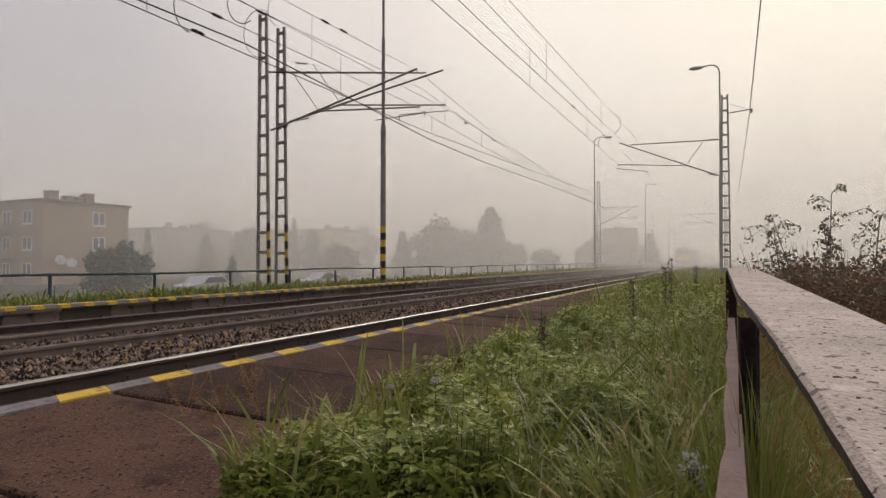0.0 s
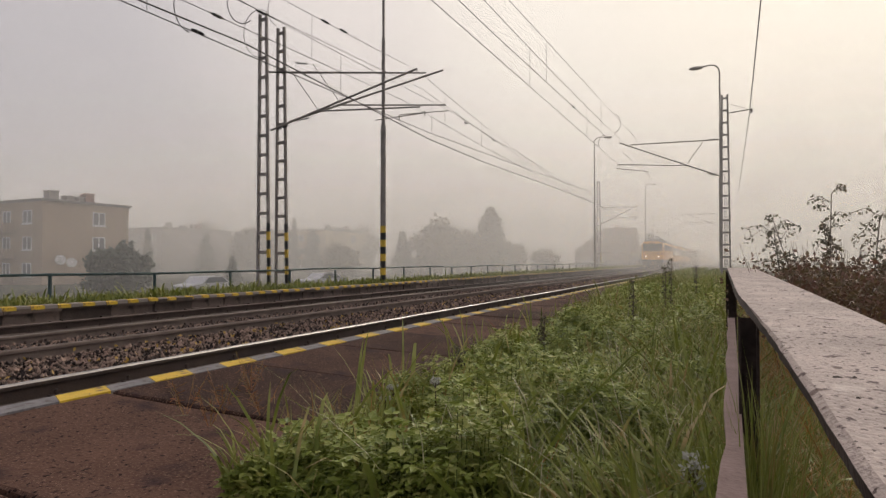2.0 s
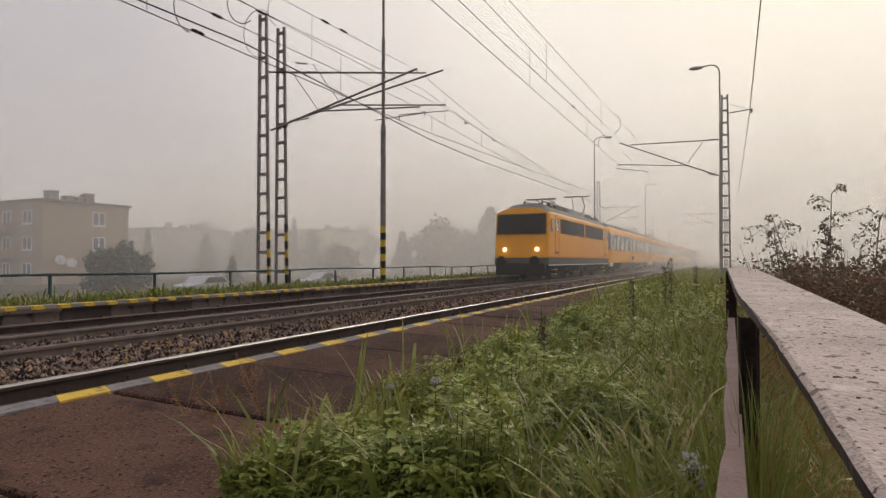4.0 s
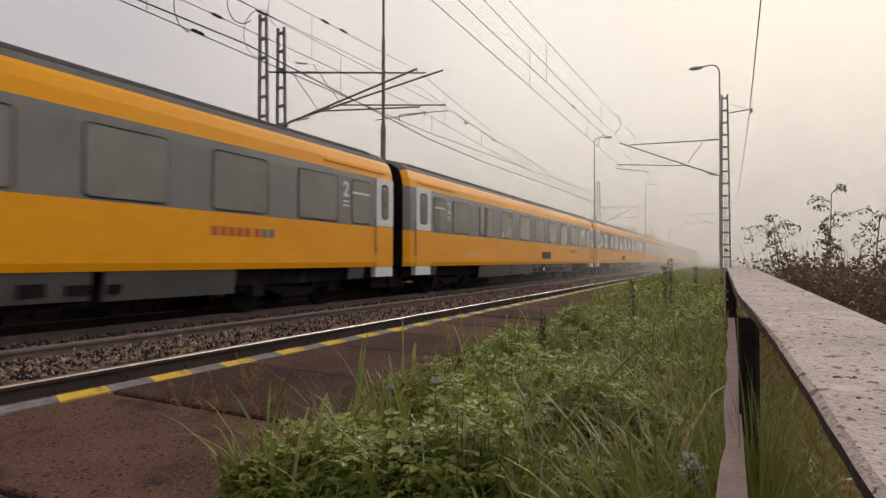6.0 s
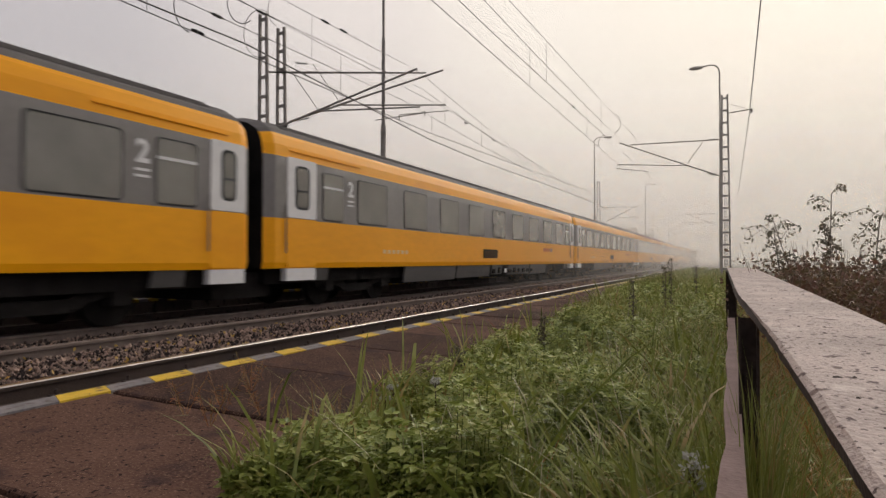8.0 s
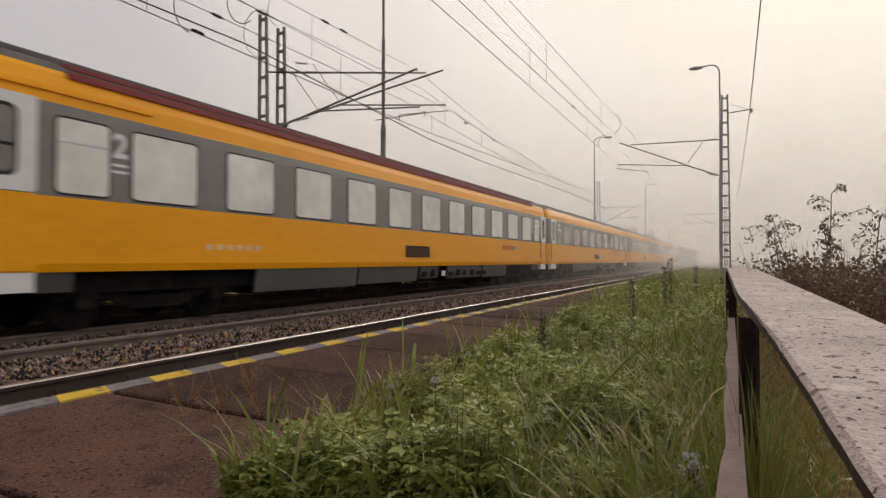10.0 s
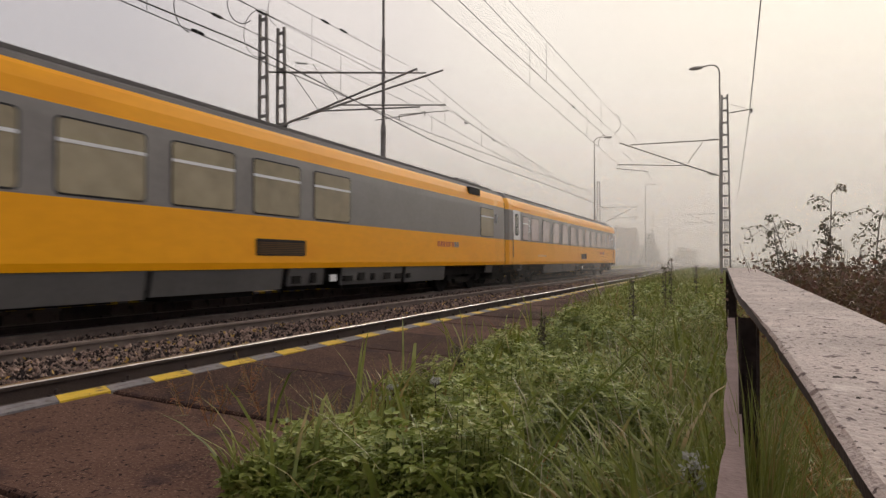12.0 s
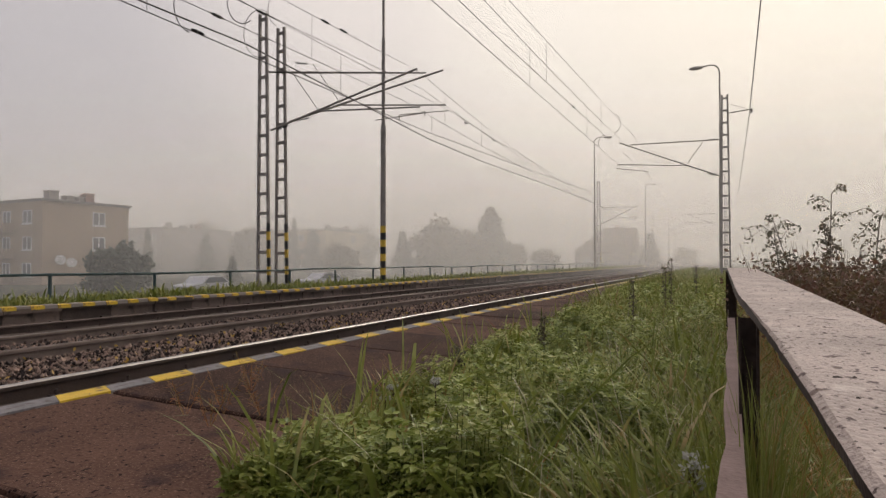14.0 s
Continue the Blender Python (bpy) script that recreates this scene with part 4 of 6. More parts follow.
        box(b, -1.3, 1.3, min(y, y + d * 0.15), max(y, y + d * 0.15), 0.3, 0.9)
        part("plough", b, M["underframe"], c)
    b = bmesh.new()
    extrude(b, [(0.8, 3.9), (0.7, 4.18), (-0.7, 4.18), (-0.8, 3.9)], 6.0, 11.0)
    for y in (2.2, 3.4, 5.2, 11.6, 13.4, 14.6):
        for s in (-0.5, 0.5):
            bar(b, (s, y, 3.9), (s, y, 4.3), 0.12, sides=8)
    bar(b, (-0.5, 2.2, 4.3), (-0.5, 14.6, 4.3), 0.05)
    bar(b, (0.5, 2.2, 4.3), (0.5, 14.6, 4.3), 0.05)
    part("roof_gear", b, M["roof"], c)
    for y0, y1, hh in ((1.7, 2.5, 0.2), (2.9, 4.6, 0.26), (4.8, 5.8, 0.36), (11.2, 12.2, 0.34), (12.5, 13.9, 0.24), (14.1, 15.0, 0.3)):
        for s in (-1, 1):
            b = bmesh.new()
            x0, x1 = sorted((s * 0.72, s * 1.08))
            box(b, x0, x1, y0, y1, 3.86, 3.94 + 0.4 * hh)
            for q in range(4):
                yy = y0 + (y1 - y0) * (q + 0.5) / 4
                disc(b, (s * 0.9, yy, 3.98 + 0.4 * hh), 0.05, (0, 0, 1), 0.1, 8)
            part("roof_box", b, M["roof"], c)
    for y0, raised in ((3.6, False), (12.4, True)):
        b = bmesh.new()
        hh = 5.55 if raised else 4.55
        mid = 4.35 + (hh - 4.35) * 0.45
        for s in (-0.45, 0.45):
            bar(b, (s, y0, 4.3), (s * 0.9, y0 + (1.0 if raised else 1.6), mid), 0.06)
            bar(b, (s * 0.9, y0 + (1.0 if raised else 1.6), mid), (s * 0.8, y0 + 0.2, hh), 0.045)
        for o in (-0.15, 0.15):
            bar(b, (-0.85, y0 + 0.2 + o, hh), (0.85, y0 + 0.2 + o, hh), 0.05)
        part("pantograph", b, M["mast_black"], c, "raised pantograph" if raised else "folded pantograph")
    b = bmesh.new()
    for y in (7.0, 9.0):
        box(b, -1.1, 1.1, y - 0.8, y + 0.8, 0.4, 0.84)
    part("equipment_box", b, M["underframe"], c)
    for y in (4.2, L - 4.2):
        bogie(c, y, 3.2)
    return c


def train():
    made = [(locomotive(pose(FAR_X, HEAD - 17.2, 0)), HEAD - 17.2)]
    kinds = ("plain",) * 5 + ("curtained", "plain", "diner", "last")
    first = {}
    for i, k in enumerate(kinds):
        y = HEAD + i * PITCH + SLACK[i]
        ob = copy_thing(first[k], pose(FAR_X, y, 0)) if k in first else coach(pose(FAR_X, y, 0), k)
        first.setdefault(k, ob)
        if i == 1 or k == "last":
            for o in ob.children:
                if o.name.startswith("vent_"):
                    o.location.y += 2.15
        made.append((ob, y))
    return made


TRAIN = train()

# ---- line equipment ----
def lattice_mast(name, x, y, h, zb, label, striped, group, w0=0.46, w1=0.26, tilt=0.0):
    c = thing(name, pose(x, y, zb, 0, tilt, 0), label, "catenary mast", group)
    for s in (-1, 1):
        bm = bmesh.new()
        bar(bm, (s * w0 / 2, 0, 0), (s * w1 / 2, 0, h), 0.085, 0.07)
        part("leg", bm, M["mast_steel"], c)
        if striped and s > 0:
            for i in range(7):
                bm = bmesh.new()
                z0 = 0.25 + i * 0.28
                lean = lambda z: s * (w0 / 2 + (w1 - w0) / 2 * z / h)
                bar(bm, (lean(z0), 0, z0), (lean(z0 + 0.28), 0, z0 + 0.27), 0.095, 0.08, mi=0)
                part("warning_stripe", bm, M["mast_yellow"] if i % 2 else M["mast_black"], c)
    n = int(h / 0.62)
    bm = bmesh.new()
    box(bm, -w0 / 2, w0 / 2, -0.065, 0.065, -0.02, 0.07)
    bat = None
    for i in range(1, n + 1):
        z = i * h / (n + 0.3)
        w = w0 + (w1 - w0) * z / h
        b = bmesh.new()
        box(b, -w / 2, w / 2, -0.025, 0.025, z - 0.05, z + 0.05)
        part("batten", b, M["mast_steel"], c)
    part("foot", bm, M["mast_steel"], c)
    return c


def cantilever(mast, mast_at, tip, z_top, z_low, z_contact, lift=0.05):
    """The tubes that hold the wires off a mast; places in the world."""
    ax, ay, az = mast_at
    o = Vector(mast_at)
    tx, ty = tip
    def P(k, z):
        return Vector((ax + (tx - ax) * k, ay + (ty - ay) * k, z)) - o
    bm = bmesh.new()
    bar(bm, P(0.04, z_top - lift), P(0.96, z_top + 0.05), 0.06, sides=8)
    part("top_tube", bm, M["mast_steel"], mast)
    bm = bmesh.new()
    bar(bm, P(0.05, z_low), P(1.08, z_top + 0.2), 0.07, sides=8)
    part("bracket_tube", bm, M["mast_steel"], mast)
    bm = bmesh.new()
    bar(bm, P(0.38, z_low + 0.34 * (z_top - z_low)), P(1.1, z_contact + 0.48), 0.055, sides=8)
    part("steady_tube", bm, M["mast_steel"], mast)
    bm = bmesh.new()
    bar(bm, P(1.12, z_contact + 0.28), P(0.78, z_contact + 0.02), 0.035, sides=6)
    bar(bm, P(0.95, z_contact + 0.22), P(0.95, z_contact + 0.02), 0.04, sides=6)
    part("steady_arm", bm, M["mast_steel"], mast)
    bm = bmesh.new()
    bar(bm, P(0.2, z_top), P(0.38, z_low + 0.36 * (z_top - z_low)), 0.025, sides=6)
    part("tie", bm, M["mast_steel"], mast)
    for k, z in ((0.09, z_top), (0.1, z_low + 0.06)):
        bm = bmesh.new()
        a, b = P(k, z), P(k + 0.07, z + (0.0 if k < 0.095 else 0.1))
        for q in range(9):
            disc(bm, a + (b - a) * (q / 8), 0.038 if q % 2 else 0.03, b - a, 0.03, 10)
        part("insulator", bm, M["rubber"], mast)


LEFT_MASTS = "catenary masts behind the far platform"
RIGHT_MASTS = "catenary masts beside the near platform"


def masts():
    spec = [(-13.5, 14.9, 9.0, True, (-9.5, 17.2), "twin lattice catenary mast with yellow warning stripes"),
            (-13.5, 15.76, 8.85, True, (-9.6, 19.3), "twin lattice catenary mast with yellow warning stripes"),
            (-13.5, 70.0, 10.2, True, (-9.6, 71.0), "grey lattice catenary mast fading in the fog"),
            (-13.5, 125.0, 10.0, False, (-9.6, 125.5), "grey lattice catenary mast fading in the fog"),
            (-13.5, 180.0, 10.0, False, (-9.6, 180.0), "grey lattice catenary mast fading in the fog")]
    for x, y, h, st, tip, lab in spec:
        m = lattice_mast("catenary_mast", x, y, h, 0.05, lab, st, LEFT_MASTS, tilt=-0.45 if y < 20 else 0.0)
        up = 0.6 if 15 < y < 20 else 0.0
        cantilever(m, (x, y, 0.05), tip, 7.15 + up, 5.25 + up * 0.8, 5.6 + up, 0.36 if up else 0.0)
    for x, y, h in ((-0.12, 33.2, 9.4), (-0.3, 86.0, 9.4), (-0.3, 140.0, 9.4)):
        m = lattice_mast("catenary_mast", x, y, h, 0.0, "grey lattice catenary mast with a side feeder arm", False, RIGHT_MASTS, 0.40, 0.25)
        cantilever(m, (x, y, 0.0), (-4.9, y), 7.2, 5.3, 5.75)
        bm = bmesh.new()
        bar(bm, (0.1, 0, h - 0.95), (1.2, 0, h - 0.85), 0.06, sides=6)
        bar(bm, (0.1, 0, h - 0.45), (1.0, 0, h - 0.82), 0.02, sides=4)
        part("feeder_arm", bm, M["mast_steel"], m)
        bm = bmesh.new()
        for q in range(4):
            disc(bm, (1.2, 0, h - 0.85 - 0.06 * q), 0.06, (0, 0, 1), 0.03, 10)
        part("insulator", bm, M["rubber"], m)


masts()


def span(a, b, sag, n=14):
    a, b = Vector(a), Vector(b)
    return [a.lerp(b, i / n) - Vector((0, 0, sag * 4 * (i / n) * (1 - i / n))) for i in range(n + 1)]


def wires():
    ct, ms = "thin dark contact wire over the rails", "thin dark carrying cable over the rails"
    far, near = -9.6, -4.95

    def run(x, stops, sag=(0.0,), r=0.0085, label=ct):
        bm = bmesh.new()
        pts = []
        for k, ((y0, z0), (y1, z1)) in enumerate(zip(stops, stops[1:])):
            g = sag[min(k, len(sag) - 1)]
            pts += span((x, y0, z0), (x, y1, z1), g, 16 if g else 2)[(1 if pts else 0):]
        tube(bm, pts, r, 5)
        solid("overhead_wire", bm, M["wire"], label, "overhead wire", "overhead wires of the line")

    # far track: two contact wires and their cables change over at the twin masts
    run(far, [(-34, 5.63), (19, 5.60), (32, 5.95), (46, 6.35), (70, 7.0)], r=0.012)
    run(far + 0.02, [(-34, 4.6), (10, 5.82), (19, 5.36), (24, 5.33), (40, 5.58), (71, 5.6), (125.5, 5.6), (180, 5.6), (240, 5.6)], r=0.017)
    run(far + 0.04, [(-34, 5.6), (8.2, 6.11), (17, 6.28), (24, 5.98), (36, 5.72), (71, 5.7)])
    run(far, [(-34, 7.03), (18.4, 7.03), (71, 7.05), (125.5, 7.2), (180, 7.2), (240, 7.2)], (0.58, 1.05, 0.75), 0.0075, ms)
    run(far + 0.02, [(-34, 7.55), (18.1, 7.55), (71, 7.3)], (0.56, 1.45), 0.0075, ms)
    run(far + 0.04, [(-34, 7.0), (11.2, 6.70), (21, 6.75), (26, 6.53), (45, 6.1), (71, 6.4)], (0.0,), 0.0075, ms)
    # near track: the second pair climbs away towards its anchor
    run(near, [(-20, 5.92), (33.2, 5.86), (86, 5.75), (140, 5.75), (220, 5.75)])
    run(near + 0.02, [(-20, 6.3), (13, 6.36), (34, 6.72), (60, 7.3), (86, 7.9)])
    run(near, [(-20, 7.95), (33.2, 7.32), (86, 7.25), (140, 7.2), (220, 7.2)], (0.66, 0.6), 0.0075, ms)
    run(near + 0.02, [(-20, 7.5), (14, 7.58), (35, 8.27), (60, 8.9), (86, 9.2)], (0.0,), 0.0075, ms)
    bm = bmesh.new()
    pts = []
    for a, b in zip(((0.62, -25, 9.9), (0.98, 33.2, 8.32), (0.9, 86, 8.32)), ((0.98, 33.2, 8.32), (0.9, 86, 8.32), (0.9, 140, 8.3))):
        pts += span(a, b, 0.25, 14)[(1 if pts else 0):]
    tube(bm, pts, 0.02, 5)
    solid("overhead_wire", bm, M["wire"], "thick dark feeder cable along the masts", "overhead wire", "overhead wires of the line")
    # droppers between carrying cables and contact wires
    for x, y, z0, z1 in ((far, 7.5, 5.63, 6.62), (far + 0.03, 12.28, 6.2, 7.31), (far + 0.03, 13.55, 5.63, 6.69), (far, 20.3, 6.14, 7.2), (far, 24.0, 5.98, 6.95), (far, 19.2, 5.6, 6.74), (far, 29.0, 5.87, 6.36),
                         (near, 16.0, 5.88, 6.98), (near + 0.02, 17.6, 6.44, 7.7), (near, 23.4, 5.87, 7.07), (near + 0.02, 26.2, 6.58, 7.98), (near, 44, 5.83, 6.9), (near, 56, 5.81, 6.7), (near, 70, 5.78, 6.8)):
        bm = bmesh.new()
        bar(bm, (x, y, z0), (x, y, z1), 0.009, sides=4)
        solid("dropper_wire", bm, M["wire"], "short upright wire between two overhead wires", "wire", "droppers of the overhead line")
    # clamps and section insulators strung on the wires
    for x, y, z in ((far, 8.67, 5.64), (far, 9.17, 6.15), (far + 0.02, 10.45, 6.7), (far + 0.02, 12.84, 7.36), (far + 0.02, 13.69, 7.40), (far, 22.3, 6.64), (far, 25.5, 6.5), (near + 0.02, 21.1, 6.5), (near + 0.02, 35.5, 8.28)):
        bm = bmesh.new()
        for q in range(5):
            disc(bm, (x, y - 0.12 + 0.06 * q, z), 0.034 if q % 2 else 0.022, (0, 1, 0), 0.066, 8)
        solid("wire_clamp", bm, M["rubber"], "small dark insulator clamp on an overhead wire", "insulator", "clamps on the overhead wires")
    # jumper loops by the twin masts
    for c, r, a0, a1 in (((-13.55, 14.75, 8.35), 0.78, 65, 290), ((-13.2, 15.3, 9.3), 0.6, 100, 250), ((-9.6, 8.6, 6.2), 0.62, 95, 255), ((-9.6, 9.9, 6.75), 0.5, 180, 300), ((-4.95, 29.6, 7.7), 0.45, -85, 80), ((-4.95, 27.0, 6.25), 0.36, 75, 200)):
        bm = bmesh.new()
        tube(bm, [Vector(c) + Vector((math.cos(radians(a)) * r * 0.62, math.cos(radians(a)) * r * 0.3, math.sin(radians(a)) * r)) for a in np.linspace(a0, a1, 14)], 0.011, 5)
        solid("jumper_cable", bm, M["wire"], "slack loop of cable hanging by the masts", "cable", "jumper cables")


wires()


def street_lamp(x, y, zb, h, armed, side, label, striped=False):
    c = thing("street_lamp", (x, y, zb), label, "street lamp", "lamps of the platforms")
    bm = bmesh.new()
    bar(bm, (0, 0, 0), (0, 0, h * 0.46), 0.21, sides=12)
    bar(bm, (0, 0, h * 0.46), (0, 0, h * 0.47), 0.21, sides=12, taper=0.65)
    bar(bm, (0, 0, h * 0.47), (0, 0, h * 0.72), 0.14, sides=10)
    bar(bm, (0, 0, h * 0.72), (0, 0, h - 0.5), 0.10, sides=10)
    part("pole", bm, M["mast_steel"], c)
    if striped:
        for i in range(8):
            bm = bmesh.new()
            bar(bm, (0, 0, 0.1 + i * 0.27), (0, 0, 0.1 + (i + 1) * 0.27), 0.222, sides=12)
            part("warning_stripe", bm, M["mast_yellow"] if i % 2 else M["mast_black"], c)
    bm = bmesh.new()
    pts = [(0, 0, h - 0.5)] + [(side * (0.5 - 0.5 * math.cos(radians(a))), 0, h - 0.5 + 0.5 * math.sin(radians(a))) for a in (30, 60, 90)] + [(side * 1.1, 0, h - 0.06)]
    tube(bm, pts, 0.045, 8)
    part("arm", bm, M["mast_steel"], c)
    bm = bmesh.new()
    bmesh.ops.create_uvsphere(bm, u_segments=12, v_segments=8, radius=0.5, matrix=Matrix.Translation((side * 1.35, 0, h - 0.09)) @ Matrix.Diagonal((0.85, 0.36, 0.24, 1)))
    part("lamp_head", bm, M["mast_steel"], c, smooth=True)
    return c


for yy, st in ((19.8, True), (60.2, False), (100.5, False), (142.0, False)):
    street_lamp(-12.0, yy, 0.12, 13.2, True, 1, "tall grey street lamp" + (" with yellow and black striped foot" if st else " standing in the fog"), st)
for yy in (40.9, 92.0):
    street_lamp(-0.42, yy, 0.0, 13.3, True, -1, "tall grey street lamp with a curved arm")


def pipe_fence():
    c = thing("pipe_fence", (-13.1, 0, -0.3), "low dark green pipe fence behind the far platform", "fence")
    bm = bmesh.new()
    bar(bm, (0, 0, 0), (0, 0, 1.02), 0.075, sides=8)
    post = finish("post", bm, M["fence_paint"])
    pitch = 2.577
    rng = random.Random(8)
    tops = []
    for i in range(44):
        y = 0.22 + i * pitch
        part_of("post", post, c, pose(0, y, rng.uniform(-0.02, 0.02), 0, rng.uniform(-1.5, 1.5), 0))
        tops.append((0, y, 1.04 + rng.uniform(-0.03, 0.03)))
    for a, b in zip(tops, tops[1:]):
        bm = bmesh.new()
        bar(bm, a, b, 0.062, sides=8)
        part("top_rail", bm, M["fence_paint"], c)


pipe_fence()


# ---- the railing beside the camera ----
def railing():
    c = thing("steel_railing", (0, 0, 0), "weathered steel railing with a broad flaking pale top", "railing")
    rise, drift = 0.0102, -0.010
    def plate(x0, x1, y0, y1, z, t, seed):
        bm = bmesh.new()
        rng = random.Random(seed)
        n = max(6, int((y1 - y0) / 0.05))
        rows = []
        for i in range(n + 1):
            y = y0 + (y1 - y0) * i / n
            dx, dz = drift * y, rise * y
            f = min(1.0, max(0.0, (y - 0.7) / 1.9))
            w = rng.uniform(-0.0018, 0.0018) - 0.038 * f * f * (3 - 2 * f)
            rows.append([bm.verts.new(p) for p in ((x0 + dx + w, y, z + dz - t), (x0 + dx + w * 0.6 - 0.002, y, z + dz - 0.006), (x0 + dx + 0.005 + w, y, z + dz), (x1 + dx - 0.005, y, z + dz), (x1 + dx, y, z + dz - 0.005), (x1 + dx, y, z + dz - t))])
        for a, b in zip(rows, rows[1:]):
            for k in range(6):
                j = (k + 1) % 6
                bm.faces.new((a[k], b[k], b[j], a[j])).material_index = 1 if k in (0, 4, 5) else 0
        bm.faces.new(rows[0])
        bm.faces.new(rows[-1][::-1])
        return bm
    z = EYE - 0.14
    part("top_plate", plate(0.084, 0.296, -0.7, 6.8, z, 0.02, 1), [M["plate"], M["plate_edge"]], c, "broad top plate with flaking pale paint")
    for y in (1.75, 4.3, 6.7):
        x = 0.062 + drift * y
        bm = bmesh.new()
        zt = z + rise * y - 0.026
        pr = [(-0.024, -0.03), (-0.018, -0.03), (-0.018, -0.003), (0.018, -0.003), (0.018, -0.03), (0.024, -0.03), (0.024, 0.03), (0.018, 0.03), (0.018, 0.003), (-0.018, 0.003), (-0.018, 0.03), (-0.024, 0.03)]
        lo = [bm.verts.new((x + a, y + b, -0.15)) for a, b in pr]
        hi = [bm.verts.new((x + a, y + b, zt)) for a, b in pr]
        for k in range(12):
            bm.faces.new((lo[k], lo[(k + 1) % 12], hi[(k + 1) % 12], hi[k]))
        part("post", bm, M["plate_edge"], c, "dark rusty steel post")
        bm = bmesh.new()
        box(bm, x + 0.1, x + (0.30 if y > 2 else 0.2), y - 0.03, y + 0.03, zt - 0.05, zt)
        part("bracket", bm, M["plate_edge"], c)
    bm = bmesh.new()
    n, rows = 50, []
    for i in range(n + 1):
        y = -0.7 + 5.6 * i / n
        w = 0.004 * math.sin(i * 0.9) + (0.006 if 12 < i < 19 else 0)
        zz = EYE - 0.41 + 0.0102 * y
        k = 0.012 * max(0.0, y - 1.0) + drift * y
        rows.append([bm.verts.new(p) for p in ((k - 0.004 - w, y, zz), (k + 0.035, y, zz), (k + 0.035, y, zz - 0.03), (k - 0.004 - w, y, zz - 0.03))])
    for a, b in zip(rows, rows[1:]):
        for k in range(4):
            j = (k + 1) % 4
            bm.faces.new((a[k], b[k], b[j], a[j]))
    bm.faces.new(rows[0])
    bm.faces.new(rows[-1][::-1])
    part("lower_bar", bm, M["low_bar"], c, "pinkish worn lower bar")
    # paint blisters and bird marks
    rng = random.Random(4)
    for k in range(36):
        y = 0.4 + 2.6 * rng.random() ** 1.5
        x = rng.uniform(0.10, 0.285) + drift * y
        r = rng.uniform(0.0012, 0.0035)
        bm = bmesh.new()
        bmesh.ops.create_icosphere(bm, subdivisions=1, radius=1, matrix=Matrix.Translation((x, y, z + rise * y)) @ Matrix.Diagonal((r * rng.uniform(1, 2.4), r, 0.0012 + 0.15 * r, 1)))
        part("paint_blister", bm, M["plate_edge"], c)


railing()


# ---- houses and trees behind ----
def facade_window(parent, axis, u, z, fixed, w, h, out):
    """A window with frame, sill and pane; axis 'x' or 'y' runs along the wall at the fixed other coordinate."""
    def B(bm, a0, a1, z0, z1, d0, d1):
        lo, hi = sorted((fixed + out * d0, fixed + out * d1))
        if axis == "y":
            box(bm, lo, hi, a0, a1, z0, z1)
        else:
            box(bm, a0, a1, lo, hi, z0, z1)
    bm = bmesh.new()
    B(bm, u, u + 0.09, z, z + h, -0.05, 0.04)
    B(bm, u + w - 0.09, u + w, z, z + h, -0.05, 0.04)
    B(bm, u + w * 0.5 - 0.06, u + w * 0.5 + 0.06, z, z + h, -0.05, 0.04)
    B(bm, u + 0.09, u + w - 0.09, z, z + 0.09, -0.05, 0.038)
    B(bm, u + 0.09, u + w - 0.09, z + h - 0.09, z + h, -0.05, 0.038)
    f = part("window", bm, M["window_frame"], parent)
    bm = bmesh.new()
    B(bm, u + 0.04, u + w - 0.04, z + 0.04, z + h - 0.04, -0.04, 0.012)
    part("pane", bm, M["house_glass"], f)
    bm = bmesh.new()
    B(bm, u - 0.1, u + w + 0.1, z - 0.12, z - 0.01, -0.02, 0.16)
    part("sill", bm, M["window_frame"], f)


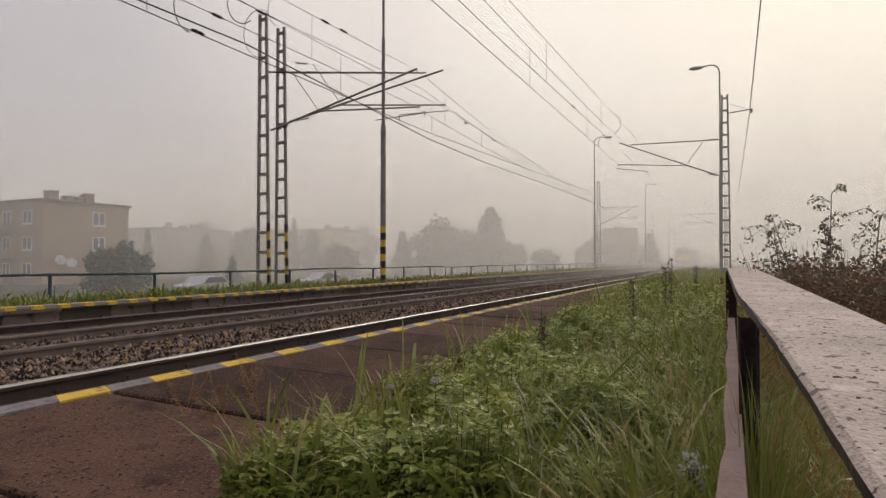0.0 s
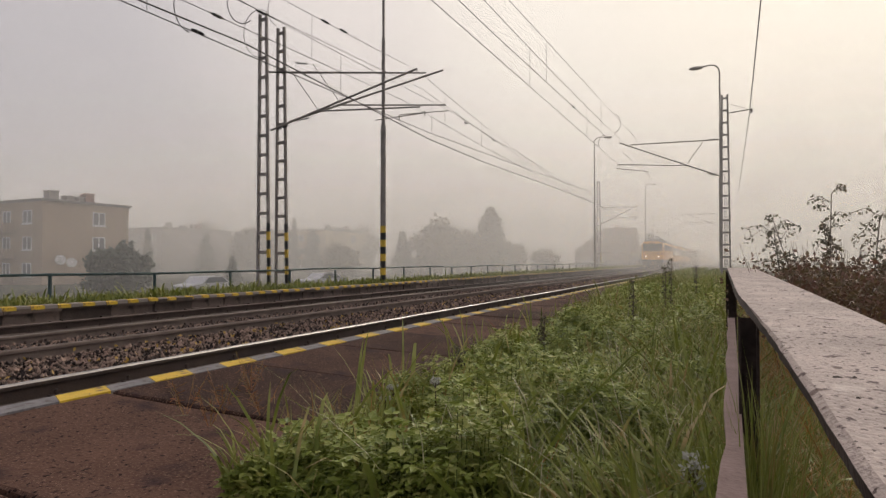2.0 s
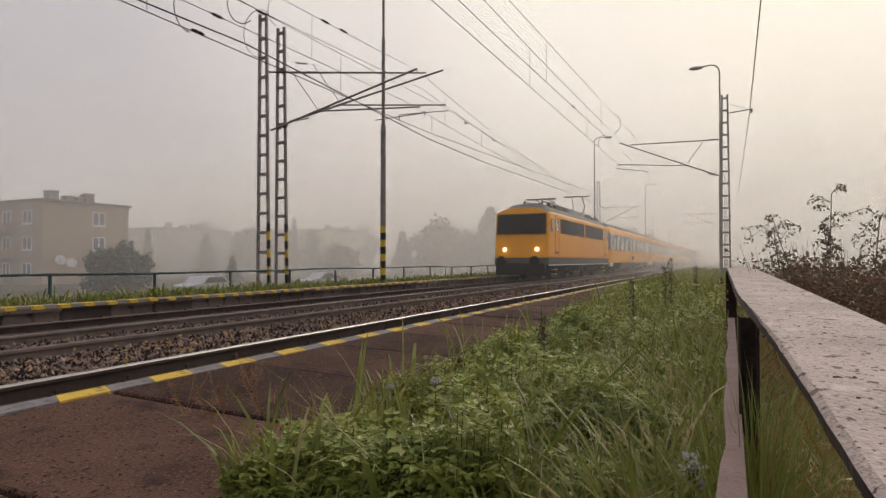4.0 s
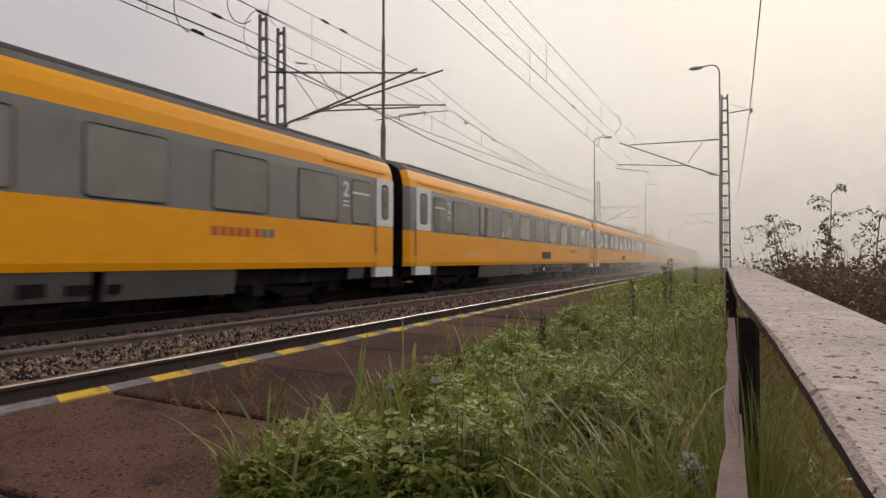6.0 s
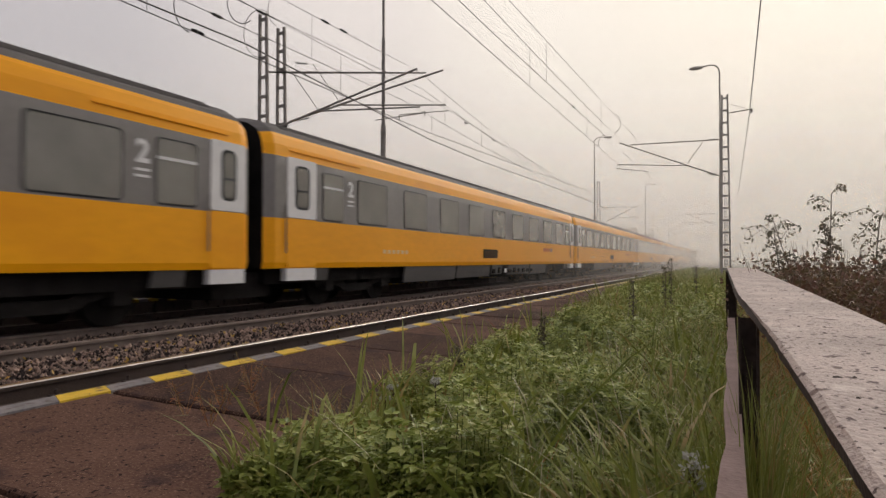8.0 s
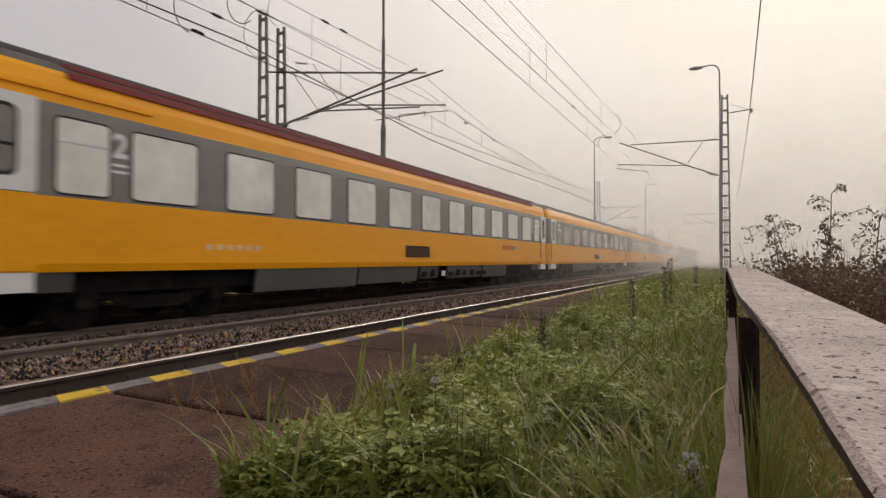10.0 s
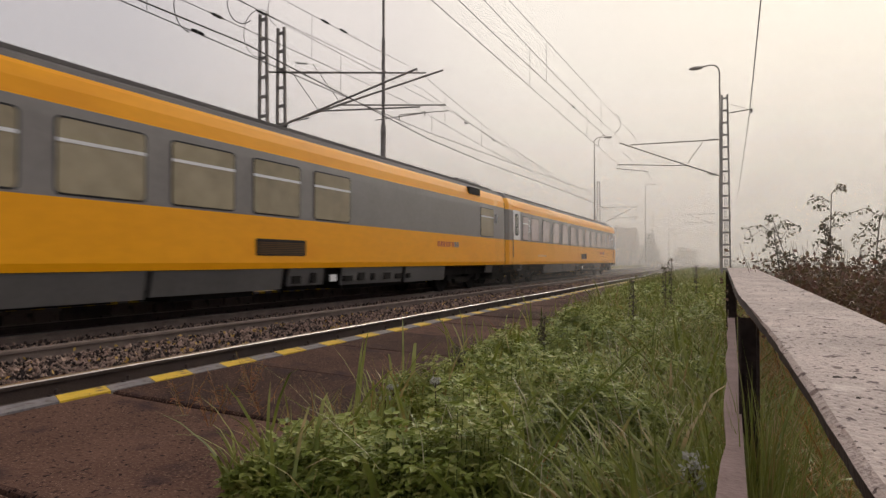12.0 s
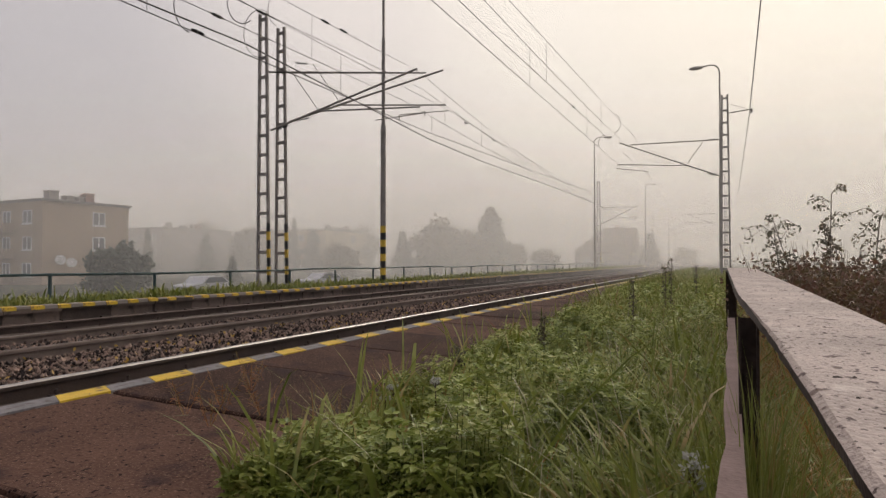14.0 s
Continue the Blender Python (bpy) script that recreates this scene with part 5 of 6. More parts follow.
def apartment_block(x0, x1, y0, y1, top, wall, label, near):
    c = thing("apartment_block", (0, 0, 0), label, "apartment block", "apartment blocks beyond the station")
    zb = -1.5
    bm = bmesh.new()
    box(bm, x0, x1, y0, y1, zb, top)
    part("wall", bm, wall, c)
    bm = bmesh.new()
    box(bm, x0 - 0.25, x1 + 0.25, y0 - 0.25, y1 + 0.25, top, top + 0.28)
    part("roof", bm, M["roof"], c)
    st = (top - zb - 0.4) / 3
    for i in range(3):
        z = zb + 0.9 + st * i
        if i:
            facade_window(c, "y", y0 + (y1 - y0) * 0.55, z, x1, 1.5, 1.5, 1)
        k = 0
        x = x1 - 3.4
        while x > x0 + 1:
            if k % 3 != 1:
                facade_window(c, "x", x, z, y0, 1.6, 1.4, -1)
            else:
                bm = bmesh.new()
                box(bm, x - 1.0, x + 2.0, y0 - 1.1, y0 - 1.0, z - 0.9, z + 0.1)
                box(bm, x - 1.0, x + 2.0, y0 - 1.0, y0, z - 0.9, z - 0.75)
                box(bm, x - 1.0, x - 0.9, y0 - 1.0, y0, z - 0.75, z + 0.1)
                box(bm, x + 1.9, x + 2.0, y0 - 1.0, y0, z - 0.75, z + 0.1)
                part("balcony", bm, wall, c)
                facade_window(c, "x", x, z - 0.7, y0, 1.4, 2.1, -1)
            x -= 3.6
            k += 1
    for k, (f, w, h, red) in enumerate(((0.14, 1.0, 0.95, 0), (0.33, 0.9, 0.55, 0), (0.47, 0.6, 0.55, 0), (0.55, 1.0, 1.0, 1))):
        bm = bmesh.new()
        y = y0 + (y1 - y0) * f
        box(bm, x1 - 2.2, x1 - 1.2, y, y + w, top + 0.28, top + 0.28 + h)
        box(bm, x1 - 2.3, x1 - 1.1, y - 0.1, y + w + 0.1, top + 0.28 + h, top + 0.38 + h)
        part("chimney", bm, M["brick_red"] if red else M["render_grey"], c)
    if near:
        for yy, z in ((y0 + 1.6, 1.15), (y0 + 2.8, 0.85)):
            bm = bmesh.new()
            disc(bm, (x1 + 0.5, yy, z), 0.52, (0.9, -0.35, 0.25), 0.07, 18)
            bar(bm, (x1, yy, z - 0.2), (x1 + 0.5, yy, z), 0.06)
            part("satellite_dish", bm, M["dish"], c, "pale round satellite dish")
    return c


apartment_block(-92, -64.5, 38.3, 48.2, 7.3, M["render_tan"], "three-storey tan rendered apartment block with flat roof", True)
apartment_block(-128, -100, 82, 100, 7.4, M["render_grey"], "grey apartment block half lost in the fog", False)
apartment_block(-98, -75, 101, 118, 7.4, M["render_yellow"], "yellowish apartment block half lost in the fog", False)


def gabled_house():
    c = thing("gabled_house", (-29, 125, -1.5), "gabled house with a steep dark roof in fog", "house")
    bm = bmesh.new()
    box(bm, 0, 11.5, 0, 9, 0, 4.9)
    part("wall", bm, M["render_grey"], c)
    bm = bmesh.new()
    v = [bm.verts.new(p) for p in ((-0.6, -0.6, 4.3), (12.1, -0.6, 4.3), (12.1, 9.6, 4.3), (-0.6, 9.6, 4.3), (5.4, 4.5, 9.5), (11.9, 4.5, 9.5))]
    for f in ((0, 1, 5, 4), (1, 2, 5), (2, 3, 4, 5), (3, 0, 4), (3, 2, 1, 0)):
        bm.faces.new([v[i] for i in f])
    part("roof", bm, M["roof_tile"], c)
    for x in (2.0, 6.0):
        facade_window(c, "x", x, 1.2, 0, 1.4, 1.4, -1)
    facade_window(c, "y", 3.5, 1.4, 11.5, 1.4, 1.4, 1)
    bm = bmesh.new()
    box(bm, 7.5, 8.3, 4.1, 4.9, 8.6, 10.0)
    part("chimney", bm, M["brick_red"], c)


gabled_house()


def leaf_quads(rng, centres, spread, size, n, flat=0.0):
    """Small leaf-like quads scattered round clump centres."""
    c = centres[rng.integers(0, len(centres), n)]
    p = c[:, :3] + rng.normal(0, 1, (n, 3)) * (c[:, 3:4] * spread)
    a = rng.normal(0, 1, (n, 3))
    a[:, 2] -= flat
    a /= np.linalg.norm(a, axis=1)[:, None]
    b = np.cross(a, rng.normal(0, 1, (n, 3)))
    b /= np.linalg.norm(b, axis=1)[:, None]
    s = size * rng.uniform(0.6, 1.4, (n, 1))
    v = np.stack([p - a * s, p + b * s * 0.55, p + a * s, p - b * s * 0.55], 1).reshape(-1, 3)
    f = np.arange(4 * n).reshape(-1, 4)
    return v.tolist(), f.tolist()


def tree(kind, x, y, h, w, seed):
    rng = np.random.default_rng(seed)
    con = kind != "dec"
    name, lab = {"con": ("conifer_tree", "dark conifer standing in the fog"), "dec": ("leafy_tree", "round autumn tree greyed by fog"),
                 "shrub": ("conifer_shrub", "broad dark evergreen shrub before the apartment block")}[kind]
    c = thing(name, (x, y, -1.55), lab, "shrub" if kind == "shrub" else "tree", "trees beyond the station")
    bm = bmesh.new()
    bar(bm, (0, 0, 0), (0, 0, h * 0.55), 0.05 * h, sides=8, taper=0.6)
    bar(bm, (0, 0, h * 0.55), (0, 0, h * 0.96), 0.03 * h, sides=6, taper=0.2)
    cl = []
    if con and kind != "shrub":
        n = int(16 + h * 3)
        for i in range(n):
            f = 0.06 + 0.92 * i / n
            r = (1 - f) ** 0.8 * w * 0.6 * rng.uniform(0.45, 1.1)
            for k in range(6):
                a = rng.uniform(0, 6.28)
                d = r * rng.uniform(0.3, 1.0)
                cl.append((math.cos(a) * d, math.sin(a) * d, h * f - 0.12 * d, 0.10 * w * (1.15 - f)))
                if k < 1:
                    bar(bm, (0, 0, h * f), (math.cos(a) * d, math.sin(a) * d, h * f - 0.15 * d), 0.012 * h, taper=0.3)
    else:
        for i in range(60):
            d = rng.normal(0, 1, 3)
            d /= np.linalg.norm(d)
            d *= rng.uniform(0.45, 0.95)
            zc = 0.52 if kind == "dec" else 0.4
            p = (d[0] * w / 2, d[1] * w / 2, h * zc + d[2] * h * (0.46 if kind == "dec" else 0.5))
            if p[2] < 0.1:
                continue
            cl.append((*p, 0.11 * w))
            if i % 4 == 0:
                bar(bm, (0, 0, h * 0.3), p, 0.02 * h, taper=0.3)
    part("trunk", bm, M["bark"], c)
    v, f = leaf_quads(rng, np.array(cl), 0.75, 0.045 * w + 0.06, 5200, 0.3)
    me = soup("crown", v, f, M["conifer" if con else "autumn"])
    part_of("crown", me, c)


for k, row in enumerate((
    ("shrub", -46.1, 33.4, 3.9, 4.7), ("con", -83.2, 65.6, 8.0, 2.4), ("con", -78.7, 73.2, 7.3, 4.2), ("con", -53.8, 54.1, 3.2, 2.0),
    ("dec", -80.5, 85.7, 9.0, 6.5), ("con", -75.4, 91.5, 11.1, 3.4), ("con", -67.7, 87.4, 8.5, 4.7), ("dec", -56.1, 79.6, 4.9, 5.4),
    ("con", -52.1, 92.6, 7.9, 4.8), ("dec", -47.7, 99.1, 9.1, 10.4), ("dec", -49.3, 115.0, 9.1, 4.7), ("con", -41.3, 107.7, 13.0, 10.5), ("dec", -43.0, 106.0, 7.2, 6.5),
    ("dec", -38.6, 112.3, 5.8, 5.6), ("dec", -30.4, 107.3, 4.3, 5.0), ("con", -14.0, 124.0, 8.2, 5.1), ("dec", -9.1, 150.8, 5.8, 4.5),
    ("dec", -119.9, 108.8, 12.1, 12.7), ("dec", -77.4, 118.0, 10.4, 7.9))):
    tree(*row, 100 + k)


def parked_car(x, y, rz):
    c = thing("parked_car", pose(x, y, -1.45, 0, 0, rz), "pale parked car beyond the fence in fog", "car", "cars beyond the fence")
    bm = bmesh.new()
    prof = [(-2.1, 0.35), (-2.1, 0.75), (-1.9, 0.85), (-1.1, 0.92), (-0.5, 1.4), (0.9, 1.42), (1.7, 0.95), (2.1, 0.85), (2.15, 0.35)]
    a = [bm.verts.new((x0, -0.85, z)) for x0, z in prof]
    b = [bm.verts.new((x0, 0.85, z)) for x0, z in prof]
    for i in range(len(prof)):
        j = (i + 1) % len(prof)
        bm.faces.new((a[i], b[i], b[j], a[j]))
    bm.faces.new(a)
    bm.faces.new(b[::-1])
    part("body", bm, M["car_pale"], c)
    for s in (-1, 1):
        bm = bmesh.new()
        vs = [bm.verts.new((x0, s * 0.856, z)) for x0, z in ((-0.95, 0.95), (-0.45, 1.33), (0.85, 1.35), (1.4, 0.98))]
        bm.faces.new(vs)
        ex = bmesh.ops.extrude_face_region(bm, geom=list(bm.faces))
        for v in (g for g in ex["geom"] if isinstance(g, bmesh.types.BMVert)):
            v.co.y += s * 0.01
        part("window", bm, M["house_glass"], c)
        for xx in (-1.35, 1.35):
            bm = bmesh.new()
            disc(bm, (xx, s * 0.8, 0.32), 0.32, (0, 1, 0), 0.2, 18)
            w = part("wheel", bm, M["rubber"], c)


parked_car(-33.5, 31.0, 95)
parked_car(-33.0, 44.0, 80)


# ---- ballast, grass and weeds ----
def scatter_stones():
    rng = np.random.default_rng(2)
    n = 70000
    lane = rng.random(n)
    x = np.where(lane < 0.62, rng.uniform(-6.1, -4.78, n), rng.uniform(-8.86, -6.22, n))
    y = -3 + 46 * rng.random(n) ** 1.7
    z = np.interp(-x, [4.6, 6.2, 6.9, 8.4, 8.9], [0.02, 0.075, -0.03, -0.13, -0.12]) + rng.uniform(-0.012, 0.022, n)
    base = np.array([(1, 0, 0), (-1, 0, 0), (0, 1, 0), (0, -1, 0), (0, 0, 1), (0, 0, -1)], float)
    v = base[None] * rng.uniform(0.5, 1.2, (n, 6, 1)) + rng.normal(0, 0.2, (n, 6, 3))
    v *= (0.013 + 0.014 * rng.random((n, 1, 1)) ** 2 + 0.012 * (rng.random((n, 1, 1)) < 0.15)) * np.interp(y, [0, 12, 43], [1.0, 1.15, 1.9])[:, None, None]
    v += np.stack([x, y, z], 1)[:, None]
    f = np.array([(0, 2, 4), (2, 1, 4), (1, 3, 4), (3, 0, 4), (2, 0, 5), (1, 2, 5), (3, 1, 5), (0, 3, 5)])
    faces = (f[None] + 6 * np.arange(n)[:, None, None]).reshape(-1, 3)
    ob = new("ballast_stones", soup("ballast_stones", v.reshape(-1, 3).tolist(), faces.tolist(), M["stone"]))
    tagged(ob, "loose rust-brown and grey ballast stones between the rails", "stones", kind="stuff")
    m = 700
    x = rng.uniform(-6.1, -4.8, m)
    y = -2 + 30 * rng.random(m) ** 1.5
    z = np.interp(-x, [4.6, 6.2], [0.02, 0.075]) + 0.045
    cl = np.stack([x, y, z, np.full(m, 0.01)], 1)
    v, f = leaf_quads(rng, cl, 1.0, 0.022, m)
    tagged(new("fallen_leaves", soup("fallen_leaves", v, f, M["fallen_leaf"])), "yellow fallen leaves on the ballast", "leaves", kind="stuff")


scatter_stones()


def ground_z(x):
    return np.interp(x, [-13.6, -12.6, -11.5, -3.2, -2.3, -1.2, 0, 1.2, 3.0, 8.0], [-0.1, 0.14, 0.14, -0.2, -0.05, 0.02, 0.05, 0.05, -0.1, -0.4])


def slab_z(x):
    return np.maximum(ground_z(x), np.where((x < -1.55) & (x > -3.7), 0.10, -9))


def verge_edge(y):
    """How far the growth reaches out over the slabs."""
    return np.interp(y, [1.5, 2.7, 3.5, 6, 9, 14.5, 21, 40], [-1.93, -1.97, -2.2, -2.28, -2.25, -2.7, -3.1, -3.3])


def blades(name, rng, x, y, h, wid, lean, material, label, arch=0.6, tuft=8):
    """Arching grass blades that grow in tufts."""
    n = len(x)
    lead = (np.arange(n) // tuft) * tuft
    near = rng.random(n) < 0.8
    x = np.where(near, x[lead] + rng.normal(0, 0.03, n), x)
    y = np.where(near, y[lead] + rng.normal(0, 0.03, n) * (1 + y[lead] * 0.05), y)
    z = slab_z(x) - 0.01
    a = rng.uniform(0, 2 * np.pi, n)
    d = np.stack([np.cos(a), np.sin(a), np.zeros(n)], 1)
    s = np.stack([-np.sin(a), np.cos(a), np.zeros(n)], 1)
    tw = rng.normal(0, 0.6, n)
    s = s * np.cos(tw)[:, None] + d * np.sin(tw)[:, None]
    p = np.stack([x, y, z], 1)
    up = np.array([0, 0, 1.0])
    w = (wid * rng.uniform(0.6, 1.3, n))[:, None]
    hh = (h * rng.uniform(0.75, 1.2, n))[:, None]
    ln = (lean * rng.uniform(0.15, 1.1, n))[:, None]
    k = (arch * rng.random(n) ** 1.5)[:, None]
    rows = []
    for f, wf in ((0.0, 0.8), (0.35, 1.0), (0.62, 0.9), (0.84, 0.6)):
        c = p + up * hh * (f - k * f ** 3 * 0.7) + d * hh * ln * f ** 1.8
        rows += [c - s * w * wf, c + s * w * wf]
    rows.append(p + up * hh * (1 - k * 0.85) + d * hh * ln * 1.05)
    v = np.stack(rows, 1).reshape(-1, 3)
    b = 9 * np.arange(n)
    quads = np.stack([np.stack([b + q, b + q + 1, b + q + 3, b + q + 2], 1) for q in (0, 2, 4)], 1).reshape(-1, 4).tolist()
    tris = np.stack([b + 6, b + 7, b + 8], 1).tolist()
    ob = new(name, soup(name, v.tolist(), quads + tris, material))
    return tagged(ob, label, "grass", kind="stuff")


def patchy(x, y, f, seed):
    return np.array([noise.noise((a * f, b * f, seed)) for a, b in zip(x, y)])


def grass_fields():
    rng = np.random.default_rng(11)
    # verge between platform and railing
    n = 105000
    y = 1.75 + 54 * rng.random(n) ** 2.2
    e = verge_edge(y)
    x = e + (0.1 - e) * rng.random(n)
    pn = patchy(x, y, 1.3, 2)
    x, y, e, pn = (q[(x > e + 0.12 + 0.35 * pn)] for q in (x, y, e, pn))
    leafy = (x < -0.2 - 0.06 * y + 0.4 * patchy(x, y, 0.8, 14)) & (y < 7.5)
    keep = rng.random(len(x)) < np.where(leafy, 0.14, 1.0)
    x, y, e = x[keep], y[keep], e[keep]
    h = (0.13 + 0.22 * rng.random(len(x)) ** 1.5) * (1 + 0.7 * patchy(x, y, 0.9, 5)) * np.interp(x - e, [0, 0.4, 1.2, 2.0], [0.55, 0.85, 1.1, 1.3]) * np.interp(y, [0, 5, 9], [0.85, 0.95, 1.15])
    blades("verge_grass", rng, x, y, h, np.interp(y, [0, 3, 6, 40], [0.001, 0.0014, 0.0026, 0.011]), 0.75, M["grass"], "rank green grass between platform and railing")
    n = 3600
    y = 2.0 + 26 * rng.random(n) ** 1.8
    x = rng.uniform(-0.85, 0.08, n) - 0.5 * (y > 7) * rng.random(n)
    blades("long_grass", rng, x, y, rng.uniform(0.28, 0.54, n), np.interp(y, [0, 6, 40], [0.0014, 0.0028, 0.008]), 0.9, M["grass"], "tall arching grass blades beside the railing", 1.0, 6)
    n = 900
    y = 1.8 + 9 * rng.random(n) ** 1.5
    x = rng.uniform(-1.0, 0.06, n)
    blades("straw", rng, x, y, rng.uniform(0.34, 0.55, n), np.full(n, 0.0019), 1.0, M["straw"], "pale bleached straws bent over in the grass", 1.2, 3)
    # tufts leaning out over the slabs
    n = 2600
    y = 2.25 + 8 * rng.random(n) ** 1.3
    x = verge_edge(y) + 0.22 + 0.25 * rng.random(n)
    blades("rim_grass", rng, x, y, rng.uniform(0.1, 0.27, n), np.full(n, 0.0026), 0.9, M["rim_green"], "bright grass tufts along the rim of the slabs", 0.9, 26)
    n = 5200
    y = 2.1 + 30 * rng.random(n) ** 1.9
    x = rng.uniform(-2.1, 0.05, n)
    ok = (patchy(x, y, 1.1, 9) > 0.08) & (x > verge_edge(y) + 0.12)
    blades("dry_grass", rng, x[ok], y[ok], rng.uniform(0.2, 0.42, ok.sum()), np.full(ok.sum(), 0.0016), 0.6, M["dry_grass"], "dry straw-coloured stalks among the grass")
    # behind the railing
    n = 10000
    y = 1.6 + 22 * rng.random(n) ** 1.3
    x = 0.05 + 2.8 * rng.random(n) ** 1.6
    blades("rough_grass", rng, x, y, rng.uniform(0.2, 0.48, n), np.interp(y, [0, 6, 25], [0.002, 0.003, 0.008]), 0.9, M["grass"], "rough green grass behind the railing", 0.9)
    n = 34000
    y = 0.9 + 12 * rng.random(n) ** 1.7
    x = 0.12 + 2.8 * rng.random(n) ** 1.2
    ok = (patchy(x, y, 1.4, 21) + 0.3 * (1.7 - y) * (y < 3) + 0.25 * (x - 0.3)) > -0.22
    blades("rusty_grass", rng, x[ok], y[ok], rng.uniform(0.25, 0.55, ok.sum()), np.full(ok.sum(), 0.0021), 1.0, M["rust_grass"], "rusty orange and straw grass behind the railing", 1.0)
    n = 1500
    y = rng.uniform(1.5, 3.2, n)
    x = 0.03 + 0.3 * rng.random(n) ** 1.6
    blades("railing_grass", rng, x, y, rng.uniform(0.28, 0.56, n), np.full(n, 0.0022), 0.7, M["grass"], "long grass grown up round the railing posts", 0.9)
    n = 800
    y = rng.uniform(1.45, 1.72, n)
    x = rng.uniform(0.02, 0.085, n)
    blades("foot_grass", rng, x, y, rng.uniform(0.50, 0.70, n), np.full(n, 0.0022), 0.2, M["grass"], "thick grass hiding the foot of a railing post", 0.5, 10)
    # far platform
    n = 70000
    y = -2 + 95 * rng.random(n) ** 1.5
    x = rng.uniform(-13.4, -11.5, n)
    h = rng.uniform(0.06, 0.24, n) * np.clip(1 + 1.6 * patchy(x, y, 0.8, 3), 0.35, 2.4)
    blades("platform_grass", rng, x, y, h, np.interp(y, [0, 20, 90], [0.008, 0.012, 0.03]), 0.6, M["lawn"], "rough green grass on the far platform")


grass_fields()


def weeds():
    """Leafy weeds: mounds of stems, each leaf of five folded leaflets, joined into one carpet."""
    rng = np.random.default_rng(31)
    n = 6800
    y = 1.75 + 15 * rng.random(n) ** 1.7
    e = verge_edge(y)
    x = e + 0.22 + (-0.15 - e) * rng.random(n)
    mound = patchy(x, y, 2.3, 4.0) + 0.5 * patchy(x, y, 5.5, 8.0)
    stand = patchy(x, y, 0.8, 14) + 0.5 * (-0.42 - 0.03 * y - x)
    ok = (stand > -0.18) & (mound > -0.35)
    x, y, e, mound = x[ok], y[ok], e[ok], mound[ok]
    h = np.clip(0.20 + 0.40 * mound, 0.06, 0.46) * np.interp(x - e, [0.2, 0.5, 0.9], [0.45, 0.8, 1.0]) * rng.uniform(0.8, 1.15, len(x))
    per = 7
    m = len(x) * per
    base = np.repeat(np.stack([x, y, slab_z(x)], 1), per, 0)
    base[:, 2] += np.repeat(h, per) * (1 - 0.65 * rng.random(m) ** 1.4)
    a = rng.uniform(0, 2 * np.pi, m)
    el = rng.uniform(-0.15, 0.65, m)
    d = np.stack([np.cos(a) * np.cos(el), np.sin(a) * np.cos(el), np.sin(el)], 1)
    s = np.stack([-np.sin(a), np.cos(a), rng.normal(0, 0.25, m)], 1)
    ln = rng.uniform(0.035, 0.09, m) * np.interp(base[:, 1], [1.5, 6, 15], [0.9, 1.15, 1.7])
    V = []
    for out, fwd, at, size in ((0.0, 1.0, 0.95, 0.62), (0.85, 0.55, 0.9, 0.52), (-0.85, 0.55, 0.9, 0.52), (0.95, 0.3, 0.5, 0.45), (-0.95, 0.3, 0.5, 0.45)):
        q = d * fwd + s * out + rng.normal(0, 0.12, (m, 3))
        q[:, 2] -= 0.12
        q /= np.linalg.norm(q, axis=1)[:, None]
        nn = np.cross(d, s)
        side = np.cross(nn, q)
        side /= np.linalg.norm(side, axis=1)[:, None]
        p = base + d * (ln * at)[:, None]
        L = (ln * size * rng.uniform(0.8, 1.2, m))[:, None]
        W = L * 0.34
        V.append(np.stack([p, p + q * L * 0.42 + side * W, p + q * L - nn * L * 0.14, p + q * L * 0.42 - side * W, p + q * L * 0.5 - nn * W * 0.35], 1))
    v = np.concatenate(V, 0).reshape(-1, 3)
    k = 5 * np.arange(len(v) // 5)
    faces = np.stack([np.stack([k + i, k + j, k + 4], 1) for i, j in ((0, 1), (1, 2), (2, 3), (3, 0))], 1).reshape(-1, 3)
    ob = new("leafy_weeds", soup("leafy_weeds", v.tolist(), faces.tolist(), M["weed"]))
    tagged(ob, "mounds of fresh green leafy weeds at the platform's rim", "weeds", kind="stuff")
    stems = bmesh.new()
    for i in range(0, len(x), 2):
        z = float(slab_z(x[i:i + 1])[0])
        bar(stems, (x[i], y[i], z - 0.02), (x[i] + 0.02, y[i], z + h[i]), 0.004, sides=3)
    tagged(new("weed_stems", finish("weed_stems", stems, M["stem_green"])), "thin green stems of the leafy weeds", "weeds", kind="stuff")


weeds()


def flower_umbel(x, y, z_top, r, rough=False):
    c = thing("yarrow_flower", (x, y, float(ground_z(np.array([x]))[0])), "white yarrow flower head on a thin stalk" if not rough else "large dry white flower head among the grass", "flower", "white wildflowers")
    h = z_top - c.location.z
    bm = bmesh.new()
    bar(bm, (0, 0, 0), (0, 0, h), 0.006, sides=5)
    rng = random.Random(int(x * 991 + y * 77))
    for k in range(6):
        a = k * 1.05
        bar(bm, (0, 0, h * 0.86), (math.cos(a) * r * 0.7, math.sin(a) * r * 0.7, h - 0.005), 0.003)
    part("stalk", bm, M["stalk"], c)
    rg = np.random.default_rng(int(x * 991 + y * 77) % 9999 + 1)
    n = 90 if not rough else 120
    a, d = rg.uniform(0, 6.28, n), r * np.sqrt(rg.random(n))
    cl = np.stack([np.cos(a) * d, np.sin(a) * d, h + rg.uniform(-0.012, 0.012, n) * (4 if rough else 1), np.full(n, 0.003)], 1)
    v, f = leaf_quads(rg, cl, 1.0, 0.008 if not rough else 0.010, n)
    part_of("blossom", soup("blossom", v, f, M["blossom"]), c)["kind"] = "stuff"


